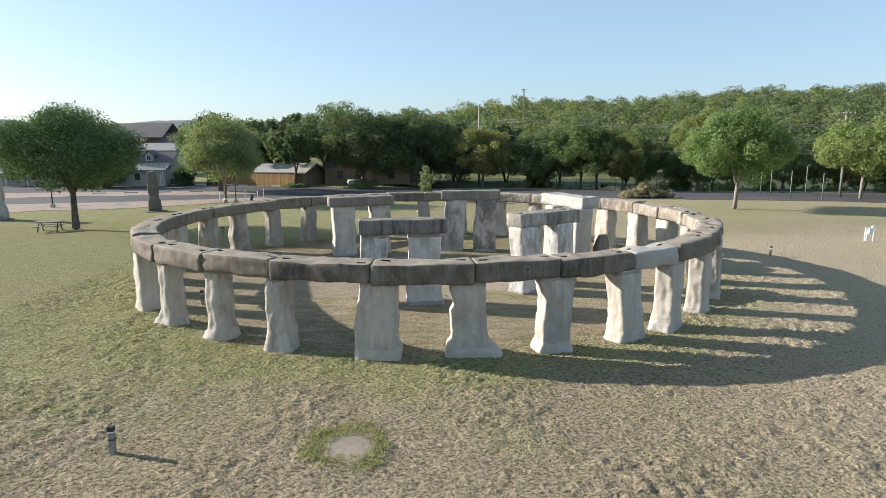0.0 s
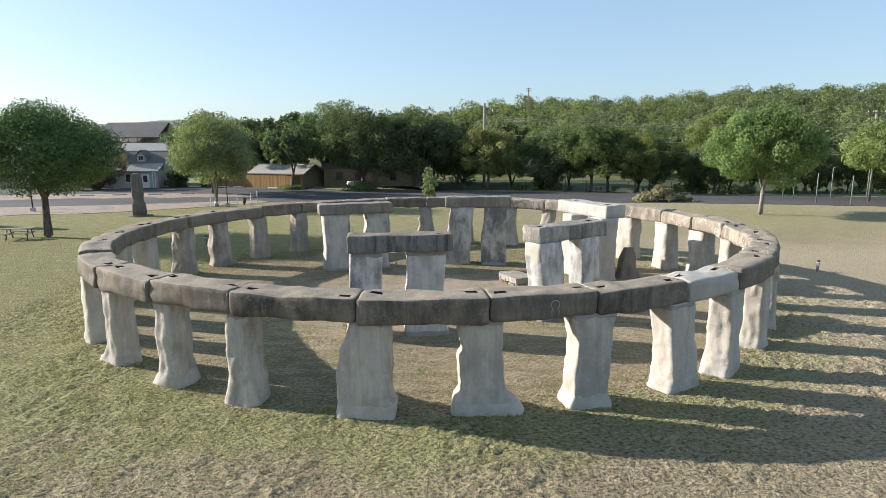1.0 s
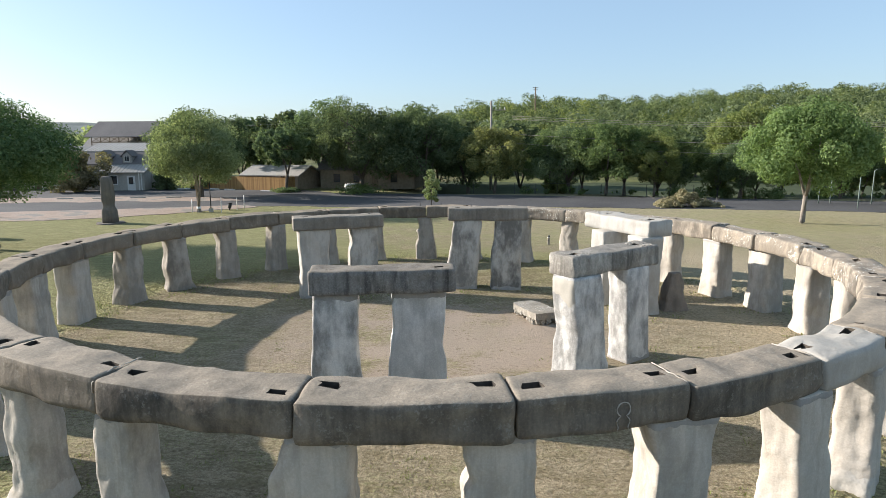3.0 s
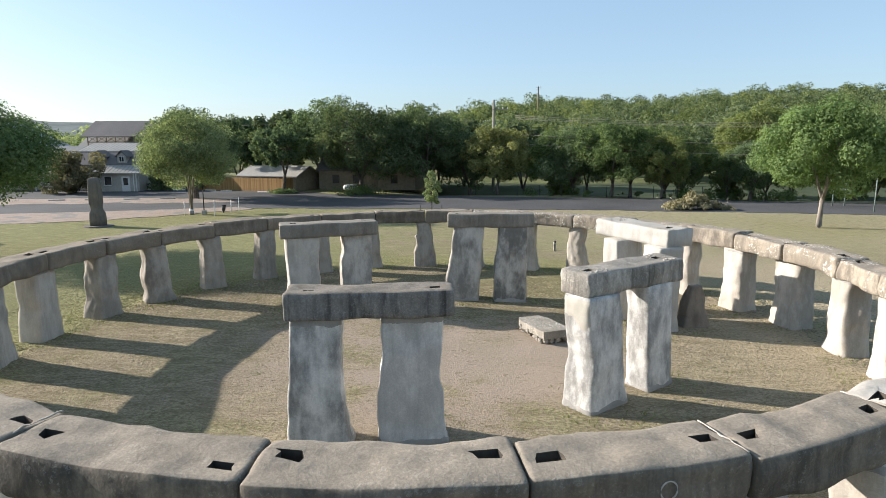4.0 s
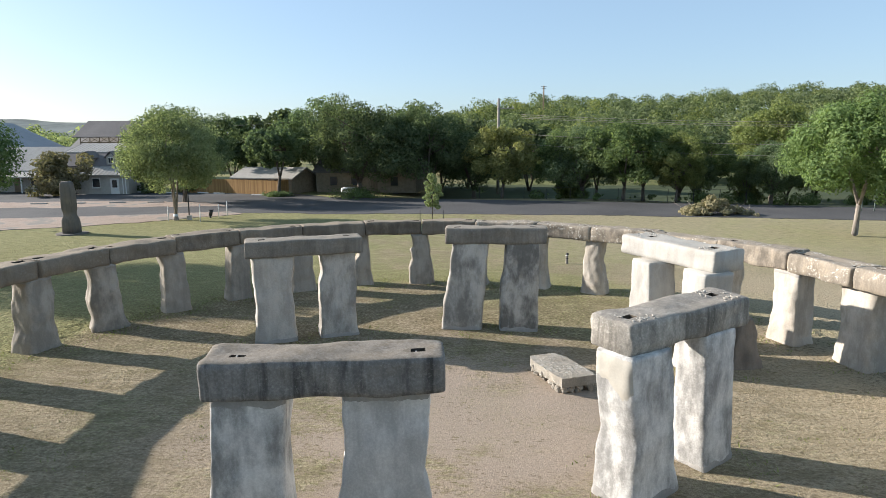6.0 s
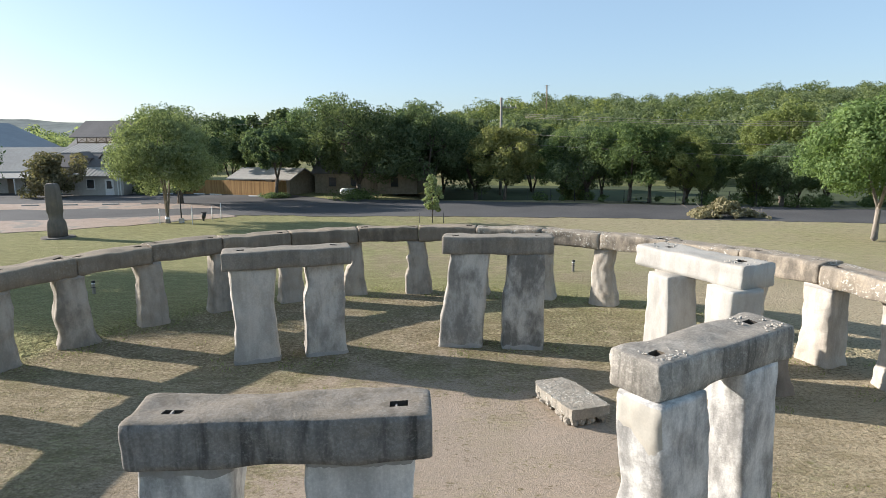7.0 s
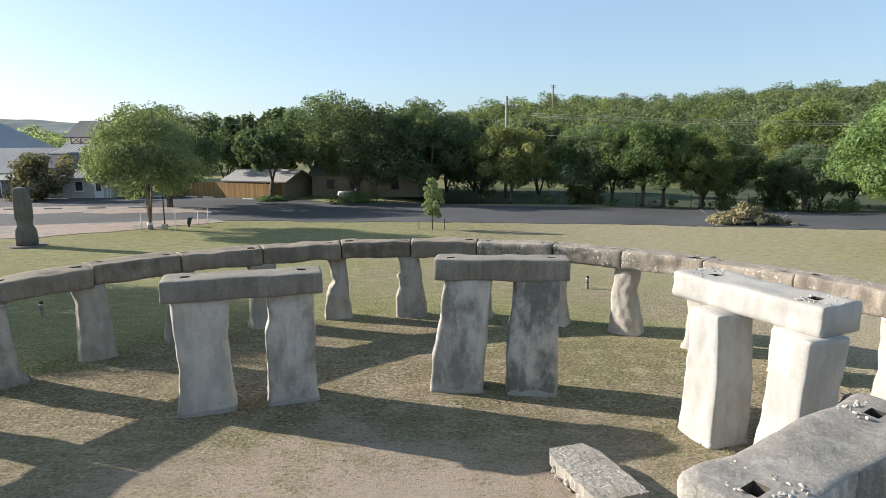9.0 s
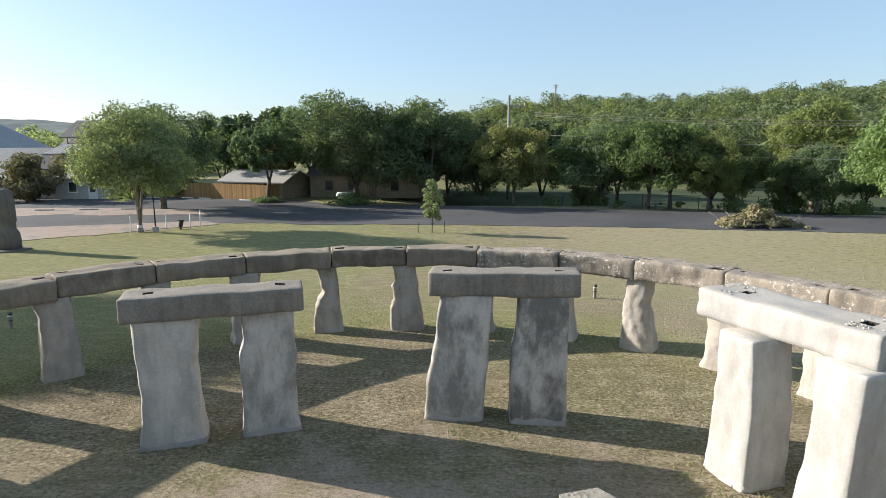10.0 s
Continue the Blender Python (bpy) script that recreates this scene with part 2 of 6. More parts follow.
def ground_material():
    n = Nodes("dry_lawn")
    v = n.coords(which="Object")
    big = n.noise(v, 0.055, 4.0, 0.55)
    mid = n.noise(v, 0.45, 5.0, 0.6)
    tuft = n.noise(n.coords(scale=(0.7, 1.25, 1)), 6.0, 3.0, 0.6)
    fine = n.noise(v, 34.0, 5.0, 0.75)
    sep = n.add("ShaderNodeSeparateXYZ")
    n.t.links.new(v, sep.inputs[0])
    # the lawn is greener away from the worn middle of the ring and towards the car park
    dx = n.math("ADD", sep.outputs["X"], 0.4)
    dy = n.math("ADD", sep.outputs["Y"], -30.0)
    r = n.math("SQRT", n.math("ADD", n.math("MULTIPLY", dx, dx), n.math("MULTIPLY", dy, dy)))
    inside = n.math("SUBTRACT", 1.0, n.ramp(n.math("ADD", r, n.math("MULTIPLY", n.math("ADD", mid, -0.5), 8.0)), 2.6, 7.6))
    leftward = n.math("MULTIPLY", n.ramp(n.math("MULTIPLY", sep.outputs["X"], -1.0), -12.0, 24.0), n.ramp(sep.outputs["Y"], 8.0, 19.0))
    far = n.ramp(sep.outputs["Y"], 33.0, 46.0)
    green = n.math("ADD", n.math("MULTIPLY", leftward, 0.66), n.math("MULTIPLY", far, 0.13))
    green = n.math("ADD", green, n.math("ADD", n.math("MULTIPLY", n.math("ADD", big, -0.5), 1.1), n.math("MULTIPLY", n.math("ADD", mid, -0.5), 1.0)))
    green = n.math("ADD", green, n.math("MULTIPLY", n.math("ADD", tuft, -0.5), 0.9))
    ox, oy = n.math("ADD", sep.outputs["X"], 0.75), n.math("ADD", sep.outputs["Y"], -31.4)
    off = n.math("ABSOLUTE", n.math("ADD", n.math("SQRT", n.math("ADD", n.math("MULTIPLY", ox, ox), n.math("MULTIPLY", oy, oy))), -14.6))
    green = n.math("ADD", green, n.math("MULTIPLY", n.ramp(off, 2.0, 0.3), 0.36))     # watered edge along the ring
    ring = n.math("SQRT", n.math("ADD", n.math("MULTIPLY", ox, ox), n.math("MULTIPLY", oy, oy)))
    green = n.math("SUBTRACT", green, n.math("ADD", n.math("MULTIPLY", inside, 0.1), n.math("MULTIPLY", n.ramp(ring, 14.0, 11.5), n.math("MULTIPLY", leftward, 0.5))))
    bx, by = n.math("ADD", sep.outputs["X"], -5.0), n.math("ADD", sep.outputs["Y"], -39.5)
    lush = n.ramp(n.math("SQRT", n.math("ADD", n.math("MULTIPLY", bx, bx), n.math("MULTIPLY", by, by))), 6.5, 2.5)
    green = n.math("ADD", green, n.math("MULTIPLY", lush, 0.3))       # greener corner behind the gateways
    bank = n.math("MULTIPLY", n.ramp(sep.outputs["X"], 2.0, 14.0), n.ramp(sep.outputs["Y"], 43.0, 52.0))
    green = n.math("ADD", green, n.math("MULTIPLY", bank, 0.06))       # towards the river
    g = n.ramp(green, -0.02, 0.58)
    dry = n.mix(n.ramp(fine, 0.3, 0.75), (0.165, 0.133, 0.085), (0.405, 0.337, 0.228))
    grass = n.mix(n.ramp(fine, 0.3, 0.75), (0.145, 0.147, 0.062), (0.335, 0.33, 0.152))
    c = n.mix(n.math("MULTIPLY", g, 0.85), dry, grass)
    mott = n.noise(n.coords(scale=(0.6, 1.6, 1)), 1.5, 5.0, 0.7)
    trod = n.ramp(ring, 13.4, 11.8)
    c = n.mix(n.math("MULTIPLY", n.ramp(mott, 0.47, 0.62), n.math("ADD", n.math("MULTIPLY", trod, 0.4), 0.25)), c, (0.165, 0.135, 0.075))
    c = n.mix(n.math("MULTIPLY", n.ramp(mott, 0.5, 0.34), 0.25), c, (0.48, 0.40, 0.26))
    c = n.mix(n.math("MULTIPLY", n.ramp(tuft, 0.52, 0.36), 0.25), c, (0.15, 0.12, 0.065))
    dryside = n.math("MULTIPLY", n.ramp(sep.outputs["X"], 3.0, 18.0), n.ramp(n.math("ADD", sep.outputs["Y"], n.math("MULTIPLY", big, 20.0)), 60.0, 50.0))
    c = n.mix(n.math("MULTIPLY", dryside, 0.7), c, n.mix(n.ramp(fine, 0.3, 0.75), (0.36, 0.30, 0.2), (0.6, 0.5, 0.35)))
    c = n.mix(n.math("MULTIPLY", bank, 0.4), c, n.mix(n.ramp(fine, 0.3, 0.75), (0.29, 0.265, 0.155), (0.45, 0.41, 0.25)))
    shore = n.ramp(n.math("ADD", sep.outputs["Y"], n.math("MULTIPLY", sep.outputs["X"], 0.24)), 92.0, 97.0)
    c = n.mix(n.math("MULTIPLY", shore, n.ramp(sep.outputs["X"], -6.0, 6.0)), c, n.mix(n.ramp(mid, 0.35, 0.65), (0.07, 0.085, 0.035), (0.15, 0.16, 0.07)))
    soil = n.mix(n.ramp(fine, 0.3, 0.7), (0.26, 0.206, 0.155), (0.37, 0.3, 0.234))
    litter = n.ramp(n.noise(n.coords(scale=(0.8, 1.3, 1)), 13.0, 3.0, 0.6), 0.54, 0.68)
    soil = n.mix(n.math("MULTIPLY", litter, 0.75), soil, (0.17, 0.13, 0.085))
    worn = n.math("MULTIPLY", inside, n.ramp(n.math("ADD", n.math("MULTIPLY", mid, 0.6), n.math("MULTIPLY", tuft, 0.4)), 0.60, 0.45))
    c = n.mix(worn, c, soil)
    # dull patches of soil and dead grass at the back of the ring
    dull = n.math("MULTIPLY", n.math("MULTIPLY", trod, n.ramp(sep.outputs["Y"], 32.5, 36.0)), n.ramp(n.noise(v, 0.9, 5.0, 0.65), 0.4, 0.56))
    c = n.mix(n.math("MULTIPLY", dull, 0.62), c, n.mix(n.ramp(fine, 0.3, 0.7), (0.11, 0.088, 0.052), (0.2, 0.165, 0.1)))
    # swept bare earth round the slab
    ex, ey = n.math("MULTIPLY", n.math("ADD", sep.outputs["X"], -1.2), 0.72), n.math("ADD", sep.outputs["Y"], -29.8)
    swept = n.ramp(n.math("ADD", n.math("SQRT", n.math("ADD", n.math("MULTIPLY", ex, ex), n.math("MULTIPLY", ey, ey))), n.math("MULTIPLY", n.math("ADD", mid, -0.5), 6.0)), 3.3, 1.6)
    c = n.mix(n.math("MULTIPLY", swept, 0.75), c, n.mix(n.ramp(fine, 0.25, 0.75), (0.275, 0.22, 0.17), (0.36, 0.295, 0.232)))
    worn = n.math("MAXIMUM", worn, swept)
    # tufts a hand wide, shade painted into the gaps along with thatch and soil
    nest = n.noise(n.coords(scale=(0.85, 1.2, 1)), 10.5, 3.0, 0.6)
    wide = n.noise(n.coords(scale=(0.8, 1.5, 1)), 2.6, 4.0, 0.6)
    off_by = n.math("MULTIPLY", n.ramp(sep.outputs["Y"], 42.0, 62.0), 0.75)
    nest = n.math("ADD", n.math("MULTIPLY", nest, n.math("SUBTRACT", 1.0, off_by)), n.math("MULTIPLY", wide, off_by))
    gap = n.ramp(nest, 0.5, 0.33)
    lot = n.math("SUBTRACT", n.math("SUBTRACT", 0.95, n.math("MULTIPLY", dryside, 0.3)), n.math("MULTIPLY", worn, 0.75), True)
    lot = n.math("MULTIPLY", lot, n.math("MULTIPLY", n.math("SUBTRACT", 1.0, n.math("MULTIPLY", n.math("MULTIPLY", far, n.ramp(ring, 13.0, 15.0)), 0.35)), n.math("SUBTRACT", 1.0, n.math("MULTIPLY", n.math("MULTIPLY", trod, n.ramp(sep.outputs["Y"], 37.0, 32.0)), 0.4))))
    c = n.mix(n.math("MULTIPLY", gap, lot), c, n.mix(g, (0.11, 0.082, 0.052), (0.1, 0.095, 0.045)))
    # highlight painted on the tops of the tufts
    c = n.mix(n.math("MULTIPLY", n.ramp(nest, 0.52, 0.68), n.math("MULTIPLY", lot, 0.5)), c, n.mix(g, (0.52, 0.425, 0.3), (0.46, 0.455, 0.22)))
    turf = n.math("MULTIPLY", n.math("ADD", nest, -0.5), n.math("MULTIPLY", n.math("SUBTRACT", 1.0, n.math("MULTIPLY", worn, 0.8)), n.math("SUBTRACT", 1.0, n.math("MULTIPLY", far, 0.3))))
    turf = n.math("MULTIPLY", turf, n.math("SUBTRACT", 1.0, n.math("MULTIPLY", trod, 0.6)))
    # small weeds and litter scattered over the trodden soil
    speck = n.math("MULTIPLY", n.ramp(n.noise(n.coords(scale=(0.75, 1.3, 1)), 7.0, 4.0, 0.7), 0.55, 0.64), n.ramp(n.noise(v, 0.8, 3.0), 0.4, 0.62))
    c = n.mix(n.math("MULTIPLY", n.math("MULTIPLY", speck, trod), 0.8), c, n.mix(n.ramp(mid, 0.42, 0.6), (0.12, 0.092, 0.055), (0.15, 0.14, 0.06)))
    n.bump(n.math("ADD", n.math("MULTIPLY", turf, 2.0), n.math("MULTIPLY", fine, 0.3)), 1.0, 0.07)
    return n.done(c, 0.97, 0.05)


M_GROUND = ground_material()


def rough_material(name, a, b, scale=8.0, bump=0.3, rough=0.9, spec=0.2, big=0.15, patch=None, stretch=(1, 1, 1), which="Object", vary=0.0):
    n = Nodes(name)
    v = n.coords(scale=stretch, which=which)
    f = n.noise(v, scale, 6.0, 0.7)
    l = n.noise(v, big, 4.0, 0.6)
    c = n.mix(n.ramp(n.math("ADD", n.math("MULTIPLY", f, 0.55), n.math("MULTIPLY", l, 0.45)), 0.36, 0.64), a, b)
    if patch:
        c = n.mix(n.ramp(l, 0.52, 0.6), c, patch)
    if vary:                                         # piece by piece
        info = n.add("ShaderNodeObjectInfo")
        c = n.mix(n.math("MULTIPLY", info.outputs["Random"], vary), c, tuple(k * 0.45 for k in a))
    n.bump(f, bump, 0.02)
    return n.done(c, rough, spec)


M_ASPHALT = rough_material("asphalt", (0.052, 0.051, 0.052), (0.098, 0.095, 0.093), 14.0, 0.3, 0.9, 0.2, 0.09)
M_GRAVEL = rough_material("pink_gravel", (0.25, 0.19, 0.15), (0.38, 0.305, 0.25), 10.0, 0.4, 0.95, 0.1, 0.35, patch=(0.22, 0.2, 0.175))
M_WATER = rough_material("green_water", (0.05, 0.062, 0.035), (0.075, 0.088, 0.05), 0.6, 0.1, 0.9, 0.05, 0.05)
M_METAL_ROOF = rough_material("metal_roof", (0.3, 0.283, 0.258), (0.39, 0.37, 0.335), 3.0, 0.05, 0.75, 0.15, 0.2)
M_BROWN_ROOF = rough_material("brown_roof", (0.115, 0.105, 0.1), (0.165, 0.15, 0.14), 5.0, 0.1, 0.7, 0.2, 0.2)
M_WALL = rough_material("pale_wall", (0.38, 0.35, 0.31), (0.5, 0.47, 0.42), 4.0, 0.1, 0.9, 0.1, 0.3)
M_STONEWALL = rough_material("stone_wall", (0.2, 0.165, 0.12), (0.34, 0.28, 0.21), 3.0, 0.4, 0.95, 0.1, 0.3)
M_TIMBER = rough_material("timber", (0.17, 0.13, 0.09), (0.28, 0.22, 0.16), 5.0, 0.2, 0.85, 0.1, 0.3, stretch=(1, 1, 0.15))
M_CEDAR = rough_material("cedar_boards", (0.36, 0.21, 0.085), (0.5, 0.31, 0.14), 6.0, 0.2, 0.8, 0.15, 0.5, stretch=(1, 1, 0.15), vary=0.6)
M_DARKMETAL = rough_material("dark_metal", (0.03, 0.03, 0.03), (0.06, 0.058, 0.055), 9.0, 0.05, 0.6, 0.3)
M_GREENMETAL = rough_material("green_metal", (0.15, 0.19, 0.165), (0.23, 0.27, 0.24), 9.0, 0.05, 0.6, 0.3)
M_WHITE = rough_material("white_paint", (0.68, 0.67, 0.64), (0.8, 0.79, 0.76), 9.0, 0.05, 0.7, 0.3)
M_GREYWOOD = rough_material("grey_wood", (0.2, 0.18, 0.155), (0.33, 0.3, 0.26), 6.0, 0.2, 0.9, 0.1, 0.4, stretch=(1, 1, 0.2))
M_PAD = rough_material("bare_soil", (0.205, 0.168, 0.13), (0.29, 0.242, 0.19), 7.0, 0.3, 0.95, 0.05, 0.6)
M_GLASSDARK = rough_material("window_dark", (0.02, 0.025, 0.03), (0.04, 0.045, 0.05), 3.0, 0.0, 0.12, 0.5)
# distance haze painted into the ridge's base colour
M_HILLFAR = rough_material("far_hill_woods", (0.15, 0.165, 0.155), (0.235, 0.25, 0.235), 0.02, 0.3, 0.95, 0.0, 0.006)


# ---- mesh helpers ----
def mesh_object(name, verts, faces, material, parent=None, label="", smooth=True):
    me = bpy.data.meshes.new(name)
    me.from_pydata([tuple(v) for v in verts], [], [tuple(f) for f in faces])
    me.materials.append(material)
    if smooth:
        me.polygons.foreach_set("use_smooth", [True] * len(me.polygons))
    me.update()
    ob = new(name, me)
    if parent is not None:
        ob.parent = parent
    if label:
        ob["label"] = label
    return ob


def part(name, bm, material, parent, label=""):
    me = bpy.data.meshes.new(name)
    bm.to_mesh(me)
    bm.free()
    me.materials.append(material)
    ob = new(name, me)
    ob.parent = parent
    if label:
        ob["label"] = label
    return ob


def box_bm(sx, sy, sz, at=(0, 0, 0), bevel=0.0, turn=0.0, bm=None):
    """A box whose base stands centred at `at`; more boxes may go into the same bmesh."""
    b = bm or bmesh.new()
    made = bmesh.ops.create_cube(b, size=1.0)
    m = Matrix.Translation(Vector(at) + Vector((0, 0, sz / 2))) @ Matrix.Rotation(turn, 4, "Z") @ Matrix.Diagonal((sx, sy, sz, 1))
    bmesh.ops.transform(b, matrix=m, verts=made["verts"])
    if bevel:
        edges = {e for v in made["verts"] for e in v.link_edges}
        bmesh.ops.bevel(b, geom=list(edges), offset=bevel, segments=2, affect="EDGES", profile=0.6)
    return b


def tube(points, radii, sides=8):
    """Vertices and faces of a tapered tube along points."""
    verts, faces = [], []
    pts = [Vector(p) for p in points]
    for i, p in enumerate(pts):
        d = (pts[min(i + 1, len(pts) - 1)] - pts[max(i - 1, 0)]).normalized()
        q = d.to_track_quat("Z", "Y")
        for k in range(sides):
            a = 2 * math.pi * k / sides
            verts.append(p + q @ Vector((math.cos(a) * radii[i], math.sin(a) * radii[i], 0)))
    for i in range(len(pts) - 1):
        for k in range(sides):
            k2 = (k + 1) % sides
            faces.append((i * sides + k, i * sides + k2, (i + 1) * sides + k2, (i + 1) * sides + k))
    faces.append(tuple(range(sides - 1, -1, -1)))
    faces.append(tuple((len(pts) - 1) * sides + k for k in range(sides)))
    return verts, faces


def join(pieces):
    verts, faces = [], []
    for v, f in pieces:
        n = len(verts)
        verts += list(v)
        faces += [tuple(i + n for i in q) for q in f]
    return verts, faces


def smooth01(a, b, x):
    t = np.clip((np.asarray(x, float) - a) / (b - a), 0, 1)
    return t * t * (3 - 2 * t)


# ---- ground ----
def road_far(x):
    return 89.0 - 0.24 * x


def hill(x, y):
    rise = smooth01(125, 330, y)
    right = 0.72 + 0.2 * smooth01(85, 150, x) + 0.1 * smooth01(150, 260, x)
    left = smooth01(-60, 30, x - 0.02 * y)
    back = 1.0 - 0.35 * smooth01(420, 900, y)
    return 24.4 * rise * right * left * back


def ground_z(x, y):
    """Height of the ground: flat lawn, a river bed behind the road, a wooded hill."""
    x, y = np.asarray(x, float), np.asarray(y, float)
    dd = y - road_far(x)
    dip = smooth01(3, 12, dd) * (1 - smooth01(34, 46, dd)) * smooth01(-12, 4, x)
    return hill(x, y) - 1.7 * dip


def grid_lines(lo, hi, step, out):
    core = list(np.arange(lo, hi + 1e-6, step))
    left, right, s = [], [], step
    a, b = lo, hi
    while a > -out or b < out:
        s *= 1.22
        if a > -out:
            a -= s
            left.append(a)
        if b < out:
            b += s
            right.append(b)
    return np.array(left[::-1] + core + right)


gx = grid_lines(-18.5, 18.5, 0.092, 3000.0)
gy = grid_lines(7.0, 40.0, 0.092, 3000.0)
GX, GY = np.meshgrid(gx, gy)
GZ = ground_z(GX, GY)
near = smooth01(18.5, 17.0, np.abs(GX)) * smooth01(6.8, 8, GY) * smooth01(40, 38, GY)
rng = np.random.default_rng(5)


def smoothed(field, reach, times):
    for _ in range(times):
        field = sum(np.roll(field, k * reach, ax) for ax in (0, 1) for k in (-1, 1)) + field
        field = field / 5
    return field / field.std()


clod = smoothed(rng.normal(0, 1, GZ.shape), 1, 1)    # clods of turf, a hand wide
clod = np.tanh(clod * 0.9) * 0.9
broad = smoothed(smoothed(rng.normal(0, 1, GZ.shape), 1, 6), 3, 14)      # broader unevenness
worn_floor = smooth01(8.5, 5.0, np.hypot(GX + 0.6, GY - 30.0))
trodden = smooth01(13.6, 11.8, np.hypot(GX + 0.75, GY - 31.4))
rough_turf = (0.75 + 0.35 * np.clip(broad, -1, 1)) * (1 - 0.8 * trodden) * (1 - 0.8 * worn_floor) * smooth01(2.2, 4.2, np.hypot((GX - 1.2) * 0.72, GY - 29.8))
bare = smooth01(0.6, 1.1, np.hypot(GX + 2.1, GY - 12.5))       # flat round the bare patch
GZ = GZ + near * bare * (clod * 0.044 * rough_turf + broad * 0.012)
nx = len(gx)
gverts = np.stack([GX.ravel(), GY.ravel(), GZ.ravel()], 1)
ii, jj = np.meshgrid(np.arange(len(gy) - 1), np.arange(nx - 1), indexing="ij")
a0 = (ii * nx + jj).ravel()
gfaces = np.stack([a0, a0 + 1, a0 + nx + 1, a0 + nx], 1)
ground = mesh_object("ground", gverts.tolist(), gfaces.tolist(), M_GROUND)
tagged(ground, "dry mown lawn with worn bare soil inside the stone ring", "ground", kind="structure")


def sheet(name, outline, z, material, label, category):
    """A flat sheet with an outline, just above the ground."""
    b = bmesh.new()
    vs = [b.verts.new((x, y, z)) for x, y in outline]
    f = b.faces.new(vs)
    if f.normal.z < 0:
        f.normal_flip()
    ext = bmesh.ops.extrude_face_region(b, geom=[f])
    bmesh.ops.translate(b, verts=[g for g in ext["geom"] if isinstance(g, bmesh.types.BMVert)], vec=(0, 0, -0.2))
    bmesh.ops.recalc_face_normals(b, faces=b.faces[:])
    me = bpy.data.meshes.new(name)
    b.to_mesh(me)
    b.free()
    me.materials.append(material)
    return tagged(new(name, me), label, category, kind="structure")


def wavy(points, amp, step, seed):
    """A line through points with a slightly uneven course."""
    out = []
    for (x0, y0), (x1, y1) in zip(points, points[1:]):
        n = max(1, int(math.hypot(x1 - x0, y1 - y0) / step))
        for k in range(n):
            t = k / n
            x, y = x0 + (x1 - x0) * t, y0 + (y1 - y0) * t
            d = (noise.noise((x * 0.25, y * 0.25, seed)) + 0.5 * noise.noise((x * 1.1, y * 1.1, seed))) * amp
            out.append((x, y + d))
    out.append(points[-1])
    return out


road_near_line = [(-140, 56), (-60, 63), (-36, 68.5), (-22, 74.0), (-3, 73.3), (14.3, 71.4), (31.4, 68.3), (60, 60), (140, 34)]
road_far_line = [(150, 46), (60, 72.5), (37.7, 78.6), (28, 81.4), (11.8, 85.3), (-3.8, 89), (-15, 91), (-21, 97), (-38, 101), (-62, 101.5), (-140, 100)]
road = sheet("road", wavy(road_near_line, 0.8, 0.5, 1.0) + road_far_line, 0.03, M_ASPHALT, "grey worn asphalt road and car park beyond the lawn", "road")
gravel_near = [(-140, 51), (-60, 59), (-36, 62.0), (-27, 66.5), (-20, 73.4)]
gravel = sheet("pavement", wavy(gravel_near, 1.3, 0.4, 4.0) + [(-22, 75.5), (-36, 71.0), (-60, 66.5), (-140, 60)], 0.036, M_GRAVEL, "pinkish gravel strip between lawn and asphalt", "pavement")
gravel_two = sheet("pavement", wavy([(-140, 72), (-60, 77), (-40, 80), (-24, 80.5)], 1.2, 0.5, 6.0) + wavy([(-27, 85), (-40, 87), (-60, 85), (-140, 83)], 1.2, 0.5, 9.0), 0.037, M_GRAVEL, "pinkish gravel patch in the asphalt car park", "pavement")
water = sheet("water", [(-16, 92), (300, 10), (300, 70), (60, 118), (-16, 135)], -0.75, M_WATER, "still green river behind the road", "water")


# ---- stones ----
CX, CY, RING = -0.75, 31.4, 13.05
TOP, LINTEL_H = 2.36, 0.63


def profile_at(profile, z):
    """How far the stone reaches to the left and right at the height z, by smooth steps between the stations."""
    for (z0, l0, r0), (z1, l1, r1) in zip(profile, profile[1:]):
        if z <= z1:
            q = max(0.0, (z - z0) / (z1 - z0))
            q = q * q * (3 - 2 * q)
            return l0 + (l1 - l0) * q, r0 + (r1 - r0) * q
    return profile[-1][1], profile[-1][2]


def own_profile(seed, w, h, flare, taper):
    """An uneven outline for an upright: foot, ankle, belly, waist, head."""
    r = random.Random(seed * 13 + 5)
    v = lambda a: r.uniform(-a, a)
    foot, head = 0.5 * (1 + taper / 2 + flare), 0.5 * (1 - taper / 2)
    rows = [(0.0, foot + v(0.03), foot + v(0.03)), (0.13, foot * 0.92 + v(0.03), foot * 0.92 + v(0.03)),
            (0.27, 0.5 + v(0.04), 0.5 + v(0.04)), (0.5 + v(0.06), 0.47 + v(0.06), 0.47 + v(0.06)),
            (0.74 + v(0.05), 0.47 + v(0.06), 0.47 + v(0.06)), (1.0, head + v(0.03), head + v(0.03))]
    return [(z * h, l * w, q * w) for z, l, q in rows]


PERIM = [(1.0, q) for q in np.linspace(-0.97, 0.97, 12)] + [(q, 1.0) for q in np.linspace(0.97, -0.97, 13)]
PERIM += [(-1.0, q) for q in np.linspace(0.97, -0.97, 12)] + [(q, -1.0) for q in np.linspace(-0.97, 0.97, 13)]


